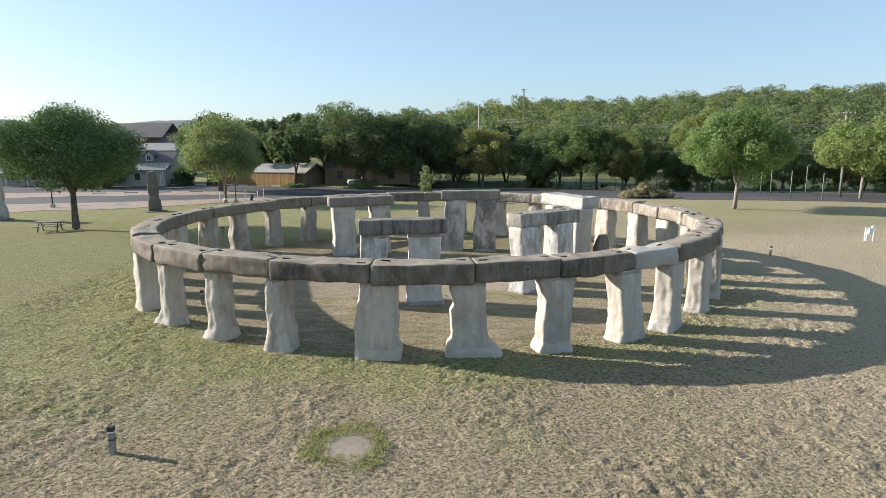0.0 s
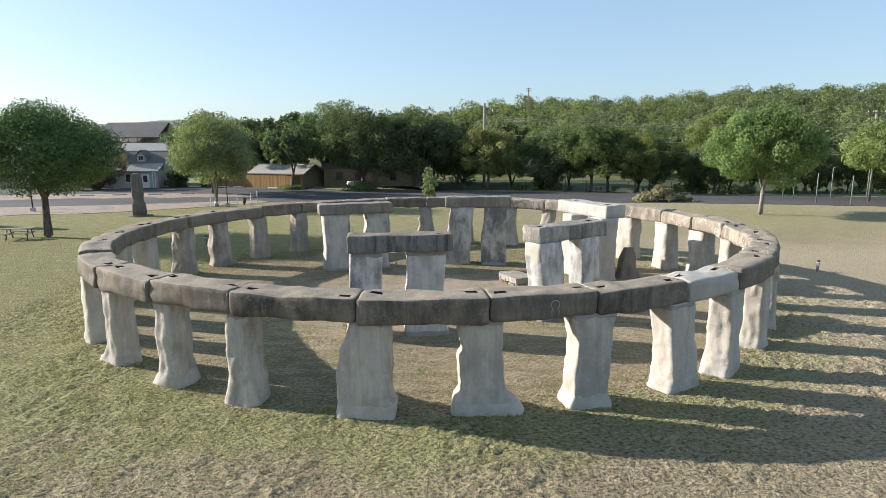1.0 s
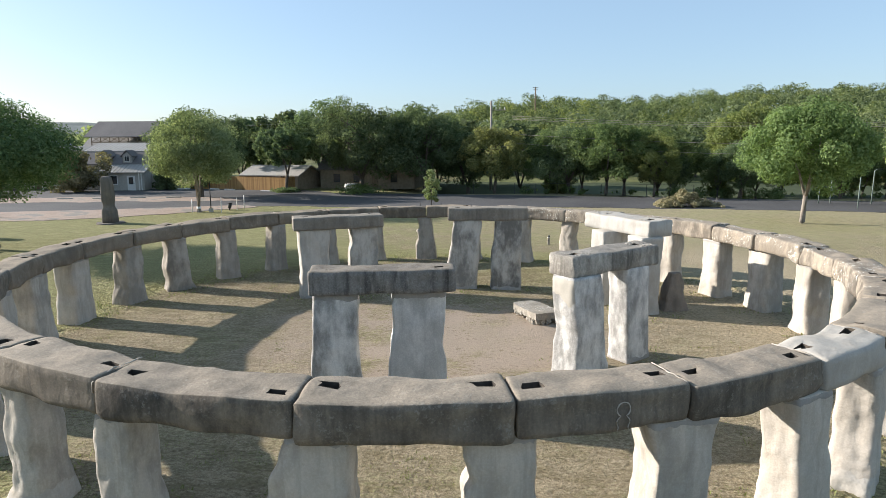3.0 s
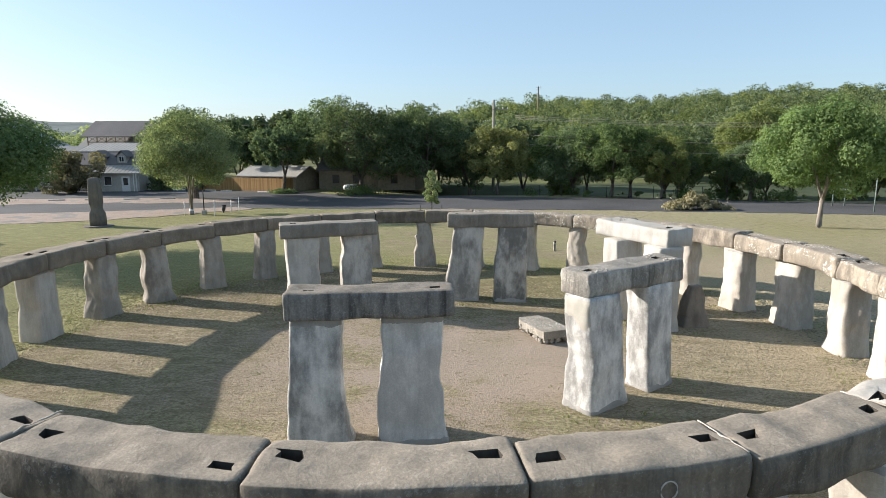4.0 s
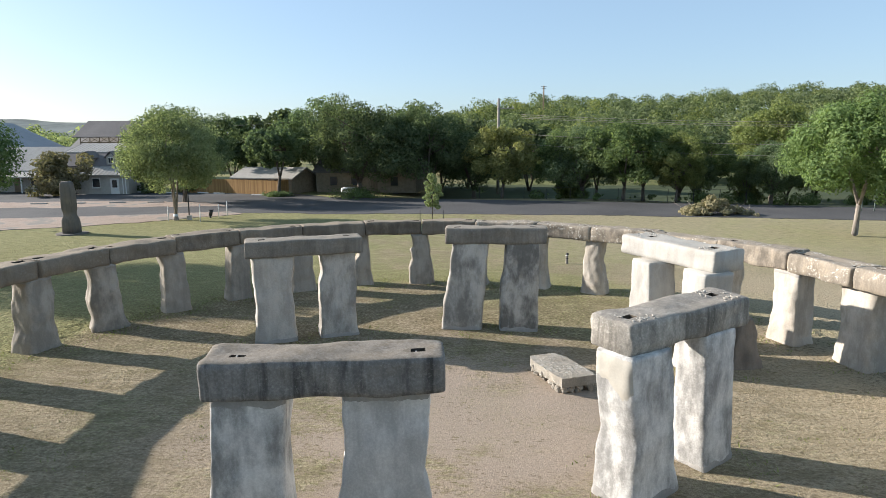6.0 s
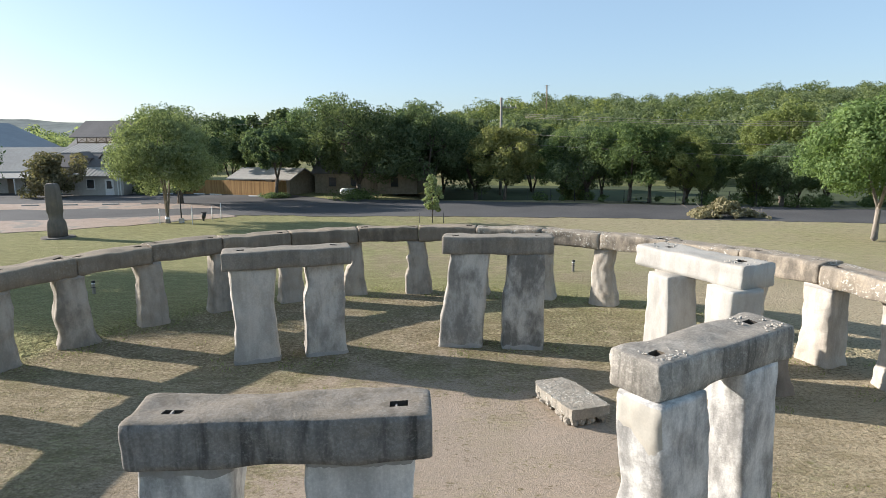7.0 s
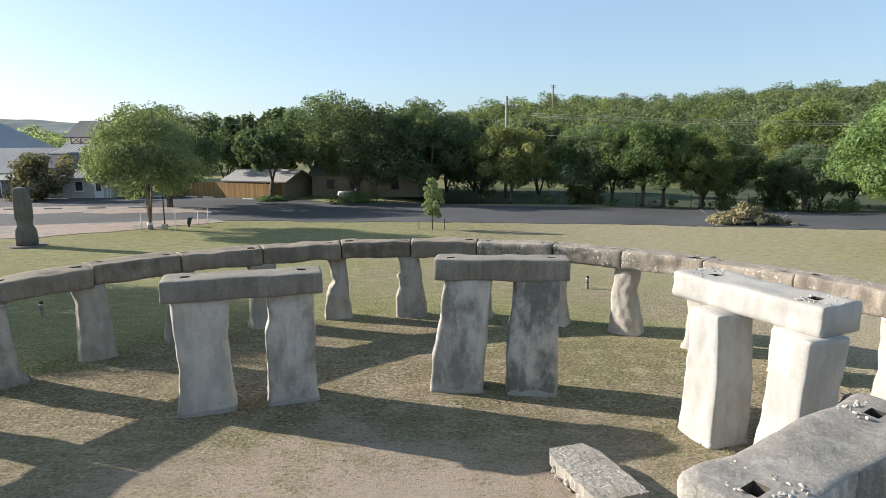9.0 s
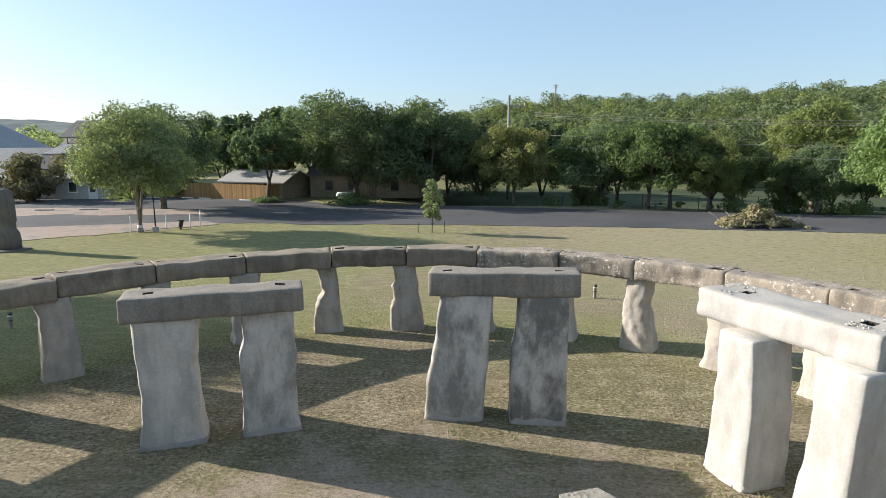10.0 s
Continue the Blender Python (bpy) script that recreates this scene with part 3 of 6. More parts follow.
class Form:
    """The shape of a rough upright: a block with wavy faces, wider foot and narrower head, along a given outline."""

    def __init__(self, w, d, h, seed, flare=0.1, taper=0.1, wave=0.06, profile=None, point=0.0, twist=0.12, corner=7.0):
        self.d, self.h, self.flare, self.taper, self.wave = d, h, flare, taper, wave
        self.point, self.twist, self.corner = point, twist, corner
        self.s = seed * 7.31
        self.profile = profile or own_profile(seed, w, h, flare, taper)

    def at(self, px, py, z, grow=0.0):
        s, wave, t = self.s, self.wave, max(0.0, z / self.h)
        left, right = profile_at(self.profile, max(0.0, z))
        deep = self.d / 2 * (1.0 + self.taper * (0.5 - t) + self.flare * math.exp(-max(z, 0.0) / 0.22))
        head = 1.0 - 0.02 * max(0.0, (t - 0.97) / 0.03) - self.point * t ** 2
        tw = noise.noise((s, 9.0, z * 0.8)) * self.twist
        e = self.corner
        rr = 1.0 / (abs(px) ** e + abs(py) ** e) ** (1 / e)
        p, q = px * rr, py * rr
        side = noise.noise((p * 0.9 + s, q * 0.9, z * 1.2)) * wave * 0.8
        side += noise.noise((p * 2.2, q * 2.2 + s, z * 2.6)) * wave * 0.6
        side += noise.noise((p * 5.0, q * 5.0 + s, z * 6.5)) * wave * 0.2
        side += noise.noise((p * 11.0, q * 11.0 + s, z * 15.0)) * wave * 0.07
        m = math.hypot(p, q)
        x = (right + left) / 2 * p * head + (right - left) / 2 + (side + grow) * p / m
        y = deep * q * head + (side + grow) * q / m
        return x * math.cos(tw) - y * math.sin(tw), x * math.sin(tw) + y * math.cos(tw), z


def stone(name, form, material):
    """An upright of a form. Stands on z = 0, a little sunk."""
    around, levels = len(PERIM), 42
    verts, faces = [], []
    for k in range(levels + 1):
        z = -0.12 + (form.h + 0.12) * k / levels
        verts += [form.at(px, py, z) for px, py in PERIM]
    for k in range(levels):
        for i in range(around):
            j = (i + 1) % around
            faces.append((k * around + i, k * around + j, (k + 1) * around + j, (k + 1) * around + i))
    faces.append(tuple(range(around - 1, -1, -1)))
    faces.append(tuple(levels * around + i for i in range(around)))
    return mesh_object(name, verts, faces, material)


def coat(name, form, material, owner, low, high, label, thick=0.012, only=None, steps=9):
    """A coat of mortar or plaster on an upright, between two uneven heights low(i) and high(i); only: part of the way round."""
    run = [i for i, (px, py) in enumerate(PERIM) if only is None or only(px, py)]
    if only is not None:                             # begin after the gap
        cut = next((k for k in range(len(run)) if run[k] - run[k - 1] not in (1, 1 - len(PERIM))), 0)
        run = run[cut:] + run[:cut]
    verts, faces = [], []
    for i in run:
        z0, z1 = low(i), high(i)
        edge = 0.4 if only is not None and i in (run[0], run[-1]) else 1.0
        for k in range(steps + 1):
            q = k / steps
            swell = thick * edge * min(1.0, 5 * q, 5 * (1 - q)) - 0.004
            verts.append(form.at(*PERIM[i], z0 + (z1 - z0) * q, swell))
    n = len(run)
    for a in range(n if only is None else n - 1):
        b = (a + 1) % n
        for k in range(steps):
            faces.append((a * (steps + 1) + k, b * (steps + 1) + k, b * (steps + 1) + k + 1, a * (steps + 1) + k + 1))
    return mesh_object(name, verts, faces, material, owner, label)


SECTION = []
for q in np.linspace(-0.94, 0.94, 7):
    SECTION.append((1.0, q))                       # outer face, going up
TOP_V = [0.97, 0.78, 0.5, 0.36, 0.2, 0.0, -0.2, -0.36, -0.5, -0.78, -0.97]
FIRST_TOP = len(SECTION)
SECTION += [(q, 1.0) for q in TOP_V]
SECTION += [(-1.0, q) for q in np.linspace(0.94, -0.94, 7)]
SECTION += [(q, -1.0) for q in np.linspace(-0.96, 0.96, 8)]


def lintel(name, length, depth, height, seed, material, holes=((0.13, 2), (0.87, 6)), curve=0.0, wave=0.045, reach=0.165, broken=0.0):
    """A rough beam along x, its outer face towards -y, base at z = 0, with open lifting sockets in its top.
    holes: place along the beam and first of the two top columns. curve: radius of the ring that it follows."""
    cuts = {0.0, 0.008, 0.025, 0.05, 0.95, 0.975, 0.992, 1.0, *[round(q, 4) for q in np.linspace(0.08, 0.92, 17)]}
    half = reach / length
    for u, _ in holes:
        cuts = {c for c in cuts if abs(c - u) > half * 1.4 or c in (0.0, 1.0)}
        cuts |= {round(u - half, 4), round(u + half, 4)}
    us = sorted(cuts)
    n, s = len(SECTION), seed * 5.17
    verts, faces = [], []
    for u in us:
        end = min(u, 1 - u)
        shrink = 1.0 - 0.07 * math.exp(-end / 0.007)
        for cs, ct in SECTION:
            e = 11.0
            rr = 1.0 / (abs(cs) ** e + abs(ct) ** e) ** (1 / e)
            p, q = cs * rr * shrink, ct * rr * shrink
            x = (u - 0.5) * length
            off = noise.noise((x * 1.1 + s, p * 0.9, q * 0.9 + s)) * wave * 1.3
            off += noise.noise((x * 3.2 + s, p * 1.5, q * 1.5)) * wave * 0.55
            off += noise.noise((x * 8.0 + s, p * 4.0, q * 4.0)) * wave * 0.16
            m = math.hypot(p, q)
            out = depth / 2 * p + off * p / m
            z = height / 2 * (1 + q) + off * q / m
            if curve:
                a = x / curve
                verts.append(((curve + out) * math.sin(a), curve - (curve + out) * math.cos(a), z))
            else:
                verts.append((x, -out, z))
    dead, hollow = set(), []
    chip = random.Random(seed * 31)
    for u, col in holes:
        i = us.index(round(u - half, 4))
        worst = broken * chip.choice((0.35, 0.6, 1.0, 1.7))
        for a in (i, i + 1):                         # chipped rim, sunk where it broke away
            for k in range(FIRST_TOP + col, FIRST_TOP + col + 3):
                p = verts[a * n + k]
                verts[a * n + k] = (p[0] + chip.uniform(-1, 1) * worst, p[1] + chip.uniform(-1, 1) * worst * 0.6, p[2] - chip.random() * worst * 0.35)
        dead |= {(i, FIRST_TOP + col), (i, FIRST_TOP + col + 1)}
    for i in range(len(us) - 1):
        for k in range(n):
            if (i, k) not in dead:
                j = (k + 1) % n
                faces.append((i * n + k, i * n + j, (i + 1) * n + j, (i + 1) * n + k))
    faces.append(tuple(range(n - 1, -1, -1)))
    faces.append(tuple((len(us) - 1) * n + k for k in range(n)))
    for u, col in holes:
        i = us.index(round(u - half, 4))
        cols = sorted(k for a, k in dead if a == i)
        k0, k1 = cols[0], cols[-1] + 1
        rim = [i * n + k for k in range(k0, k1 + 1)] + [(i + 1) * n + k for k in range(k1, k0 - 1, -1)]
        m = len(rim)
        base = len(verts)
        verts += [verts[r] for r in rim]
        verts += [(verts[r][0], verts[r][1], verts[r][2] - height * 0.85) for r in rim]
        first = len(faces)
        for q in range(m):
            w = (q + 1) % m
            faces.append((base + q, base + w, base + m + w, base + m + q))
        faces.append(tuple(base + m + q for q in range(m)))
        hollow += range(first, len(faces))
    ob = mesh_object(name, verts, faces, material)
    ob.data.materials.append(M_SOCKET_SHADE)
    for q in hollow:
        ob.data.polygons[q].material_index = 1
        ob.data.polygons[q].use_smooth = False
    return ob


# angle round the ring, radial shift, width
UPRIGHTS = [
    (-159.0, 0.1, 1.15), (-147.4, 0.2, 1.2), (-135.0, 0.2, 1.1), (-122.1, 0.0, 1.05), (-110.0, 0.05, 1.0), (-96.0, 0.12, 1.18),
    (-82.8, 0.08, 1.12), (-71.3, 0.18, 1.0), (-59.4, 0.34, 1.05), (-50.0, 0.42, 1.1), (-37.4, 0.35, 1.1), (-26.0, 0.35, 1.15),
    (-14.5, 0.3, 1.1), (-3.8, 0.15, 1.05), (8.9, 0.15, 1.3), (19.7, -0.15, 1.1), (32.5, 0.0, 1.15), (45.0, 0.0, 1.1),
    (57.4, 0.1, 1.05), (68.6, 0.0, 1.0), (81.3, 0.0, 1.0), (92.6, 0.0, 1.02), (104.4, 0.15, 0.98), (117.2, -0.05, 1.0),
    (129.6, 0.05, 0.98), (141.8, 0.0, 0.98), (153.8, -0.1, 1.02), (165.2, 0.0, 1.04), (177.8, 0.15, 1.1), (189.5, 0.1, 1.2),
]
SHAPES = {}


def shape(deg, *stations, turn=None, deep=0.82, corner=6.0):
    """Outline of one upright: height, reach to the left and to the right in metres; turn and depth where they are its own."""
    SHAPES[deg] = (list(stations), turn, deep, corner)


shape(-135, (0, 0.55, 0.78), (0.12, 0.5, 0.74), (0.35, 0.2, 0.67), (0.62, 0.08, 0.6), (1.4, 0.03, 0.56), (2.0, 0.1, 0.63), (2.4, 0.15, 0.66), turn=-32, deep=0.75, corner=4.0)
shape(-122, (0, 0.52, 0.63), (0.15, 0.45, 0.6), (0.35, 0.3, 0.55), (0.7, 0.25, 0.5), (1.4, 0.27, 0.5), (2.0, 0.26, 0.47), (2.4, 0.33, 0.45), turn=-19, deep=0.8, corner=4.0)
shape(-110, (0, 0.47, 0.5), (0.5, 0.39, 0.45), (1.0, 0.38, 0.38), (1.55, 0.36, 0.36), (2.1, 0.34, 0.39), (2.4, 0.25, 0.4), turn=-12, deep=0.8, corner=5.0)
shape(-96, (0, 0.6, 0.82), (0.2, 0.58, 0.82), (0.33, 0.56, 0.83), (0.5, 0.57, 0.73), (0.76, 0.58, 0.69), (1.0, 0.62, 0.74), (1.2, 0.6, 0.78), (1.55, 0.5, 0.75), (2.0, 0.32, 0.76), (2.4, 0.2, 0.77), deep=0.8)
shape(-83, (0, 0.84, 0.92), (0.2, 0.82, 0.83), (0.38, 0.8, 0.66), (0.58, 0.67, 0.44), (0.95, 0.67, 0.4), (1.4, 0.69, 0.36), (1.62, 0.58, 0.35), (1.85, 0.64, 0.35), (2.05, 0.71, 0.35), (2.4, 0.71, 0.35), deep=0.8)
shape(-71, (0, 0.65, 0.5), (0.35, 0.5, 0.44), (0.9, 0.5, 0.45), (1.3, 0.44, 0.47), (1.65, 0.44, 0.5), (1.95, 0.5, 0.55), (2.4, 0.6, 0.62), turn=12, deep=0.8, corner=9.0)
shape(-59, (0, 0.62, 0.65), (0.1, 0.54, 0.62), (0.35, 0.48, 0.54), (0.85, 0.5, 0.48), (1.4, 0.55, 0.4), (1.8, 0.6, 0.33), (2.4, 0.65, 0.27), turn=30, deep=0.76, corner=8.0)
shape(-50, (0, 0.75, 0.6), (0.17, 0.7, 0.54), (0.45, 0.57, 0.4), (0.6, 0.5, 0.38), (1.1, 0.42, 0.46), (1.6, 0.45, 0.62), (2.1, 0.5, 0.66), (2.4, 0.5, 0.66), turn=50, deep=0.75)
shape(-37, (0, 0.6, 0.6), (0.12, 0.58, 0.56), (0.4, 0.5, 0.48), (1.0, 0.5, 0.46), (1.7, 0.42, 0.5), (2.4, 0.42, 0.48), deep=0.68)
shape(154, (0, 0.62, 0.7), (0.12, 0.6, 0.62), (0.25, 0.54, 0.54), (0.4, 0.51, 0.5), (0.75, 0.56, 0.46), (1.0, 0.61, 0.43), (1.7, 0.53, 0.38), (2.4, 0.57, 0.35), turn=40)
shape(142, (0, 0.5, 0.6), (0.25, 0.47, 0.55), (0.88, 0.43, 0.52), (1.7, 0.4, 0.45), (2.4, 0.52, 0.41), turn=40)
shape(104, (0, 0.7, 0.37), (0.2, 0.68, 0.34), (0.85, 0.61, 0.25), (1.1, 0.5, 0.24), (1.47, 0.3, 0.23), (1.7, 0.38, 0.22), (2.4, 0.51, 0.2), deep=0.7)
shape(93, (0, 0.57, 0.58), (0.4, 0.58, 0.53), (0.78, 0.61, 0.5), (1.0, 0.55, 0.47), (1.16, 0.48, 0.44), (1.4, 0.5, 0.4), (1.59, 0.57, 0.37), (1.79, 0.4, 0.35), (2.1, 0.44, 0.28), (2.4, 0.52, 0.22), deep=0.7)
shape(57, (0, 0.49, 0.68), (0.35, 0.44, 0.62), (0.7, 0.39, 0.54), (1.1, 0.38, 0.47), (1.48, 0.37, 0.41), (1.95, 0.33, 0.48), (2.4, 0.29, 0.52), corner=4.0)
shape(130, (0, 0.59, 0.45), (0.28, 0.55, 0.43), (0.7, 0.49, 0.43), (1.4, 0.43, 0.45), (2.4, 0.37, 0.45))
shape(165, (0, 0.64, 0.56), (0.28, 0.6, 0.52), (0.7, 0.5, 0.46), (1.3, 0.52, 0.48), (1.9, 0.46, 0.54), (2.4, 0.42, 0.52))


def ragged(base, amp, seed, f=0.35):
    """An uneven height round an upright."""
    return lambda i: base + amp * (noise.noise((i * f, seed, 0.5)) + 0.5 * noise.noise((i * f * 3.1, seed, 4.5)))


for k, (deg, shift, w) in enumerate(UPRIGHTS):
    a = radians(deg)
    own, turn, deep, corner = SHAPES.get(round(deg), (None, None, 0.84, 6.0))
    # the back uprights carry their outlines as seen from inside the ring
    inside = own is not None and deg > 0
    form = Form(w, deep, TOP + 0.02, k + 1, 0.1, 0.08, 0.065, own, twist=0.04 if own else 0.14, corner=corner)
    old = 75 < deg < 172
    ob = stone("standing_stone", form, M_PILLAR_OLD if old else M_PILLAR)
    r = RING + shift
    if turn is None:
        turn = deg - 90 if inside else deg + 90
    ob.matrix_basis = pose(CX + r * math.cos(a), CY + r * math.sin(a), 0, 0, 0, turn)
    tagged(ob, "brownish weathered concrete upright carrying the ring of lintels" if old else "pale weathered concrete upright carrying the ring of lintels", "standing stone", group="uprights of the outer ring")
    if round(deg) in (-135, -122, -96, -83, -71, -59, -50, -37, -26):
        coat("foot_skirt", form, M_SKIRT, ob, lambda i: -0.1, ragged(0.36, 0.09, k), "paler skirt of cement round the foot")
    coat("mortar_bed", form, M_MORTAR, ob, ragged(TOP - 0.1, 0.06, k + 50, 0.5), lambda i: TOP + 0.015, "grey mortar under the lintel", 0.008, steps=5)

def bent(x, out, z, radius):
    """A place on a ring lintel: along it, outwards from its middle line, up."""
    a = x / radius
    return ((radius + out) * math.sin(a), radius - (radius + out) * math.cos(a), z)


def ridge(owner, arc, deep, tall, seed, radius):
    """A broken lip of pale mortar along the joint at the end of a lintel."""
    r = random.Random(seed + 40)
    x = arc / 2 - 0.03
    pts = [bent(x + r.uniform(-0.02, 0.02), q * deep / 2, tall + r.uniform(-0.012, 0.006), radius) for q in np.linspace(-0.85, r.uniform(0.3, 0.95), 9)]
    pts += [bent(x + r.uniform(-0.01, 0.02), deep / 2 * 1.0, tall * q, radius) for q in (0.86, 0.6)] if r.random() < 0.4 else []
    v, f = tube(pts, [r.uniform(0.005, 0.018) for _ in pts], 6)
    mesh_object("mortar_lip", v, f, M_PILLAR, owner, "pale broken mortar lip")


def scuff(owner, x, z, radius):
    """A pale rubbed outline on the face of a lintel."""
    pts = [bent(x + 0.1 * math.cos(a), 0.535, z + 0.06 + 0.11 * math.sin(a), radius) for a in np.linspace(-1.2, 4.3, 18)]
    legs = [[bent(x + q * (0.05 + 0.06 * t + 0.03 * math.sin(5 * t)), 0.535, z - 0.05 - 0.2 * t, radius) for t in np.linspace(0, 1, 7)] for q in (-1, 1)]
    v, f = join([tube(p, [0.005 + 0.006 * abs(math.sin(7 * q)) for q in range(len(p))], 5) for p in (pts, *legs)])
    mesh_object("rubbed_mark", v, f, M_LINTEL_PALE, owner, "pale rubbed oval mark")


for k in range(len(UPRIGHTS)):
    a0, a1 = UPRIGHTS[k][0], UPRIGHTS[(k + 1) % len(UPRIGHTS)][0]
    if a1 < a0:
        a1 += 360
    mid = (a0 + a1) / 2
    radius = RING + 0.7 * (UPRIGHTS[k][1] + UPRIGHTS[(k + 1) % len(UPRIGHTS)][1]) / 2
    arc = radians(a1 - a0) * radius - 0.035
    mat, look_of = M_LINTEL, "dark weathered concrete lintel with open lifting sockets on top"
    if round(a0) == -59:
        mat, look_of = M_LINTEL_PALE, "pale repaired concrete lintel on the stone ring"
    elif -45 < a0 < 75:
        mat, look_of = M_LINTEL_LICHEN, "brownish lintel flecked with pale lichen on the stone ring"
    elif a0 > 74:
        mat, look_of = M_LINTEL_OLD, "brownish-grey concrete lintel with open lifting sockets on top"
    rnd = random.Random(k)
    holes = ((rnd.uniform(0.09, 0.13), rnd.choice((4, 5, 5))), (rnd.uniform(0.87, 0.91), rnd.choice((3, 4, 5) if round(a0) != -110 else (2,))))
    deep, tall = 1.02 + rnd.uniform(-0.05, 0.08), LINTEL_H + rnd.uniform(-0.03, 0.03)
    ob = lintel("ring_lintel", arc, deep, tall, k + 1, mat, holes, curve=RING, wave=0.055, reach=rnd.uniform(0.12, 0.165), broken=0.055)
    a = radians(mid)
    ob.matrix_basis = pose(CX + radius * math.cos(a), CY + radius * math.sin(a), TOP - 0.02 + rnd.uniform(-0.02, 0.03), rnd.uniform(-1, 1), 0, mid + 90)
    tagged(ob, look_of, "lintel", group="lintels of the outer ring")
    if rnd.random() < 0.75:
        ridge(ob, arc, deep, tall, k, radius)
    if round(a0) == -83:
        scuff(ob, 0.2, 0.3, radius)

def crumbs(owner, length, deep, tall, seed):
    """Broken bits of mortar lying round the sockets of a lintel."""
    r = random.Random(seed + 70)
    pcs = []
    for _ in range(210):
        end = r.choice((-0.38, 0.38))
        x, y = length * (end + r.gauss(0, 0.045)), deep * r.uniform(-0.42, 0.42)
        if abs(abs(x / length) - 0.38) < 0.05 and abs(y) < 0.24:
            continue
        s = r.uniform(0.007, 0.028)
        b = bmesh.new()
        bmesh.ops.create_icosphere(b, subdivisions=1, radius=s)
        m = pose(x, y, tall + s * 0.2, r.uniform(0, 90), 0, r.uniform(0, 360)) @ Matrix.Diagonal((1.4, 1, 0.6, 1))
        pcs.append(([m @ q.co for q in b.verts], [tuple(q.index for q in p.verts) for p in b.faces]))
        b.free()
    v, f = join(pcs)
    tagged(mesh_object("mortar_crumbs", v, f, M_LINTEL_PALE, owner, "pale broken mortar crumbs", smooth=False), kind="stuff")


# the five inner gateways: two uprights (x, y), turn, depths, height; lintel centre, turn, length, depth, height; materials
GATES = [
    ((-2.82, 24.5), (-0.72, 24.8), 6, (0.85, 0.85), 2.92, (-1.61, 24.47), 5, 3.5, 0.88, 0.6, M_TRI_PALE, M_TRI_TOP),
    ((3.75, 26.65), (5.42, 27.85), 37, (0.9, 0.76), 2.86, (4.54, 27.37), 34.6, 3.6, 0.96, 0.6, M_TRI_PALE, M_TRI_TOP_PALE),
    ((6.38, 34.5), (7.42, 32.8), -72, (1.0, 1.0), 2.95, (7.1, 34.45), -63.5, 3.75, 1.2, 0.62, M_TRI_WHITE, M_TRI_WHITE),
    ((0.5, 37.3), (2.55, 37.15), -2, (0.85, 0.85), 3.08, (1.69, 37.2), -3, 3.52, 0.85, 0.58, M_TRI, M_TRI_TOP_OLD),
    ((-5.72, 35.75), (-3.85, 36.45), 20, (0.85, 0.85), 2.9, (-4.8, 36.02), 17.5, 3.8, 1.0, 0.55, M_TRI, M_TRI_TOP_OLD),
]
GATE_SHAPES = {}


def gate_shape(gate, which, *stations):
    """Outline of a gateway's upright: height, reach to the left and to the right."""
    GATE_SHAPES[gate, which] = list(stations)


gate_shape(0, 0, (0, 0.7, 0.76), (0.3, 0.65, 0.67), (0.8, 0.6, 0.6), (1.4, 0.57, 0.56), (2.0, 0.54, 0.55), (2.75, 0.48, 0.59), (3.0, 0.47, 0.6))
gate_shape(0, 1, (0, 0.8, 0.73), (0.2, 0.8, 0.68), (0.55, 0.82, 0.63), (1.05, 0.8, 0.62), (1.5, 0.75, 0.53), (1.9, 0.7, 0.57), (2.65, 0.71, 0.63), (3.0, 0.71, 0.64))
gate_shape(1, 0, (0, 0.76, 0.74), (0.6, 0.71, 0.6), (1.3, 0.66, 0.49), (1.6, 0.72, 0.47), (2.1, 0.79, 0.43), (2.9, 0.86, 0.28))
gate_shape(1, 1, (0, 0.5, 0.62), (0.7, 0.5, 0.52), (1.3, 0.54, 0.49), (2.05, 0.58, 0.44), (2.6, 0.65, 0.43), (2.9, 0.66, 0.43))
gate_shape(2, 0, (0, 0.62, 0.55), (0.5, 0.57, 0.56), (1.5, 0.48, 0.57), (2.2, 0.47, 0.52), (3.0, 0.47, 0.46))
gate_shape(2, 1, (0, 0.8, 0.36), (0.5, 0.74, 0.32), (1.0, 0.67, 0.31), (1.85, 0.58, 0.33), (2.5, 0.57, 0.38), (3.0, 0.58, 0.42))
gate_shape(3, 0, (0, 0.71, 0.72), (0.85, 0.65, 0.77), (1.5, 0.52, 0.83), (2.2, 0.42, 0.85), (3.1, 0.33, 0.93))
gate_shape(3, 1, (0, 0.69, 0.62), (0.35, 0.69, 0.66), (0.93, 0.69, 0.66), (1.7, 0.66, 0.64), (2.1, 0.56, 0.65), (3.1, 0.52, 0.66))
gate_shape(4, 0, (0, 0.78, 0.61), (0.58, 0.74, 0.55), (1.17, 0.69, 0.51), (1.75, 0.74, 0.47), (2.05, 0.76, 0.5), (2.85, 0.76, 0.59))
gate_shape(4, 1, (0, 0.64, 0.68), (0.4, 0.6, 0.62), (1.2, 0.6, 0.61), (1.85, 0.6, 0.64), (2.3, 0.5, 0.64), (2.85, 0.52, 0.64))
SOCKETS = {0: ((0.135, 3), (0.89, 3)), 1: ((0.105, 3), (0.87, 5)), 2: ((0.2, 4), (0.85, 4)), 3: ((0.12, 3), (0.87, 3)), 4: ((0.14, 4), (0.87, 4))}
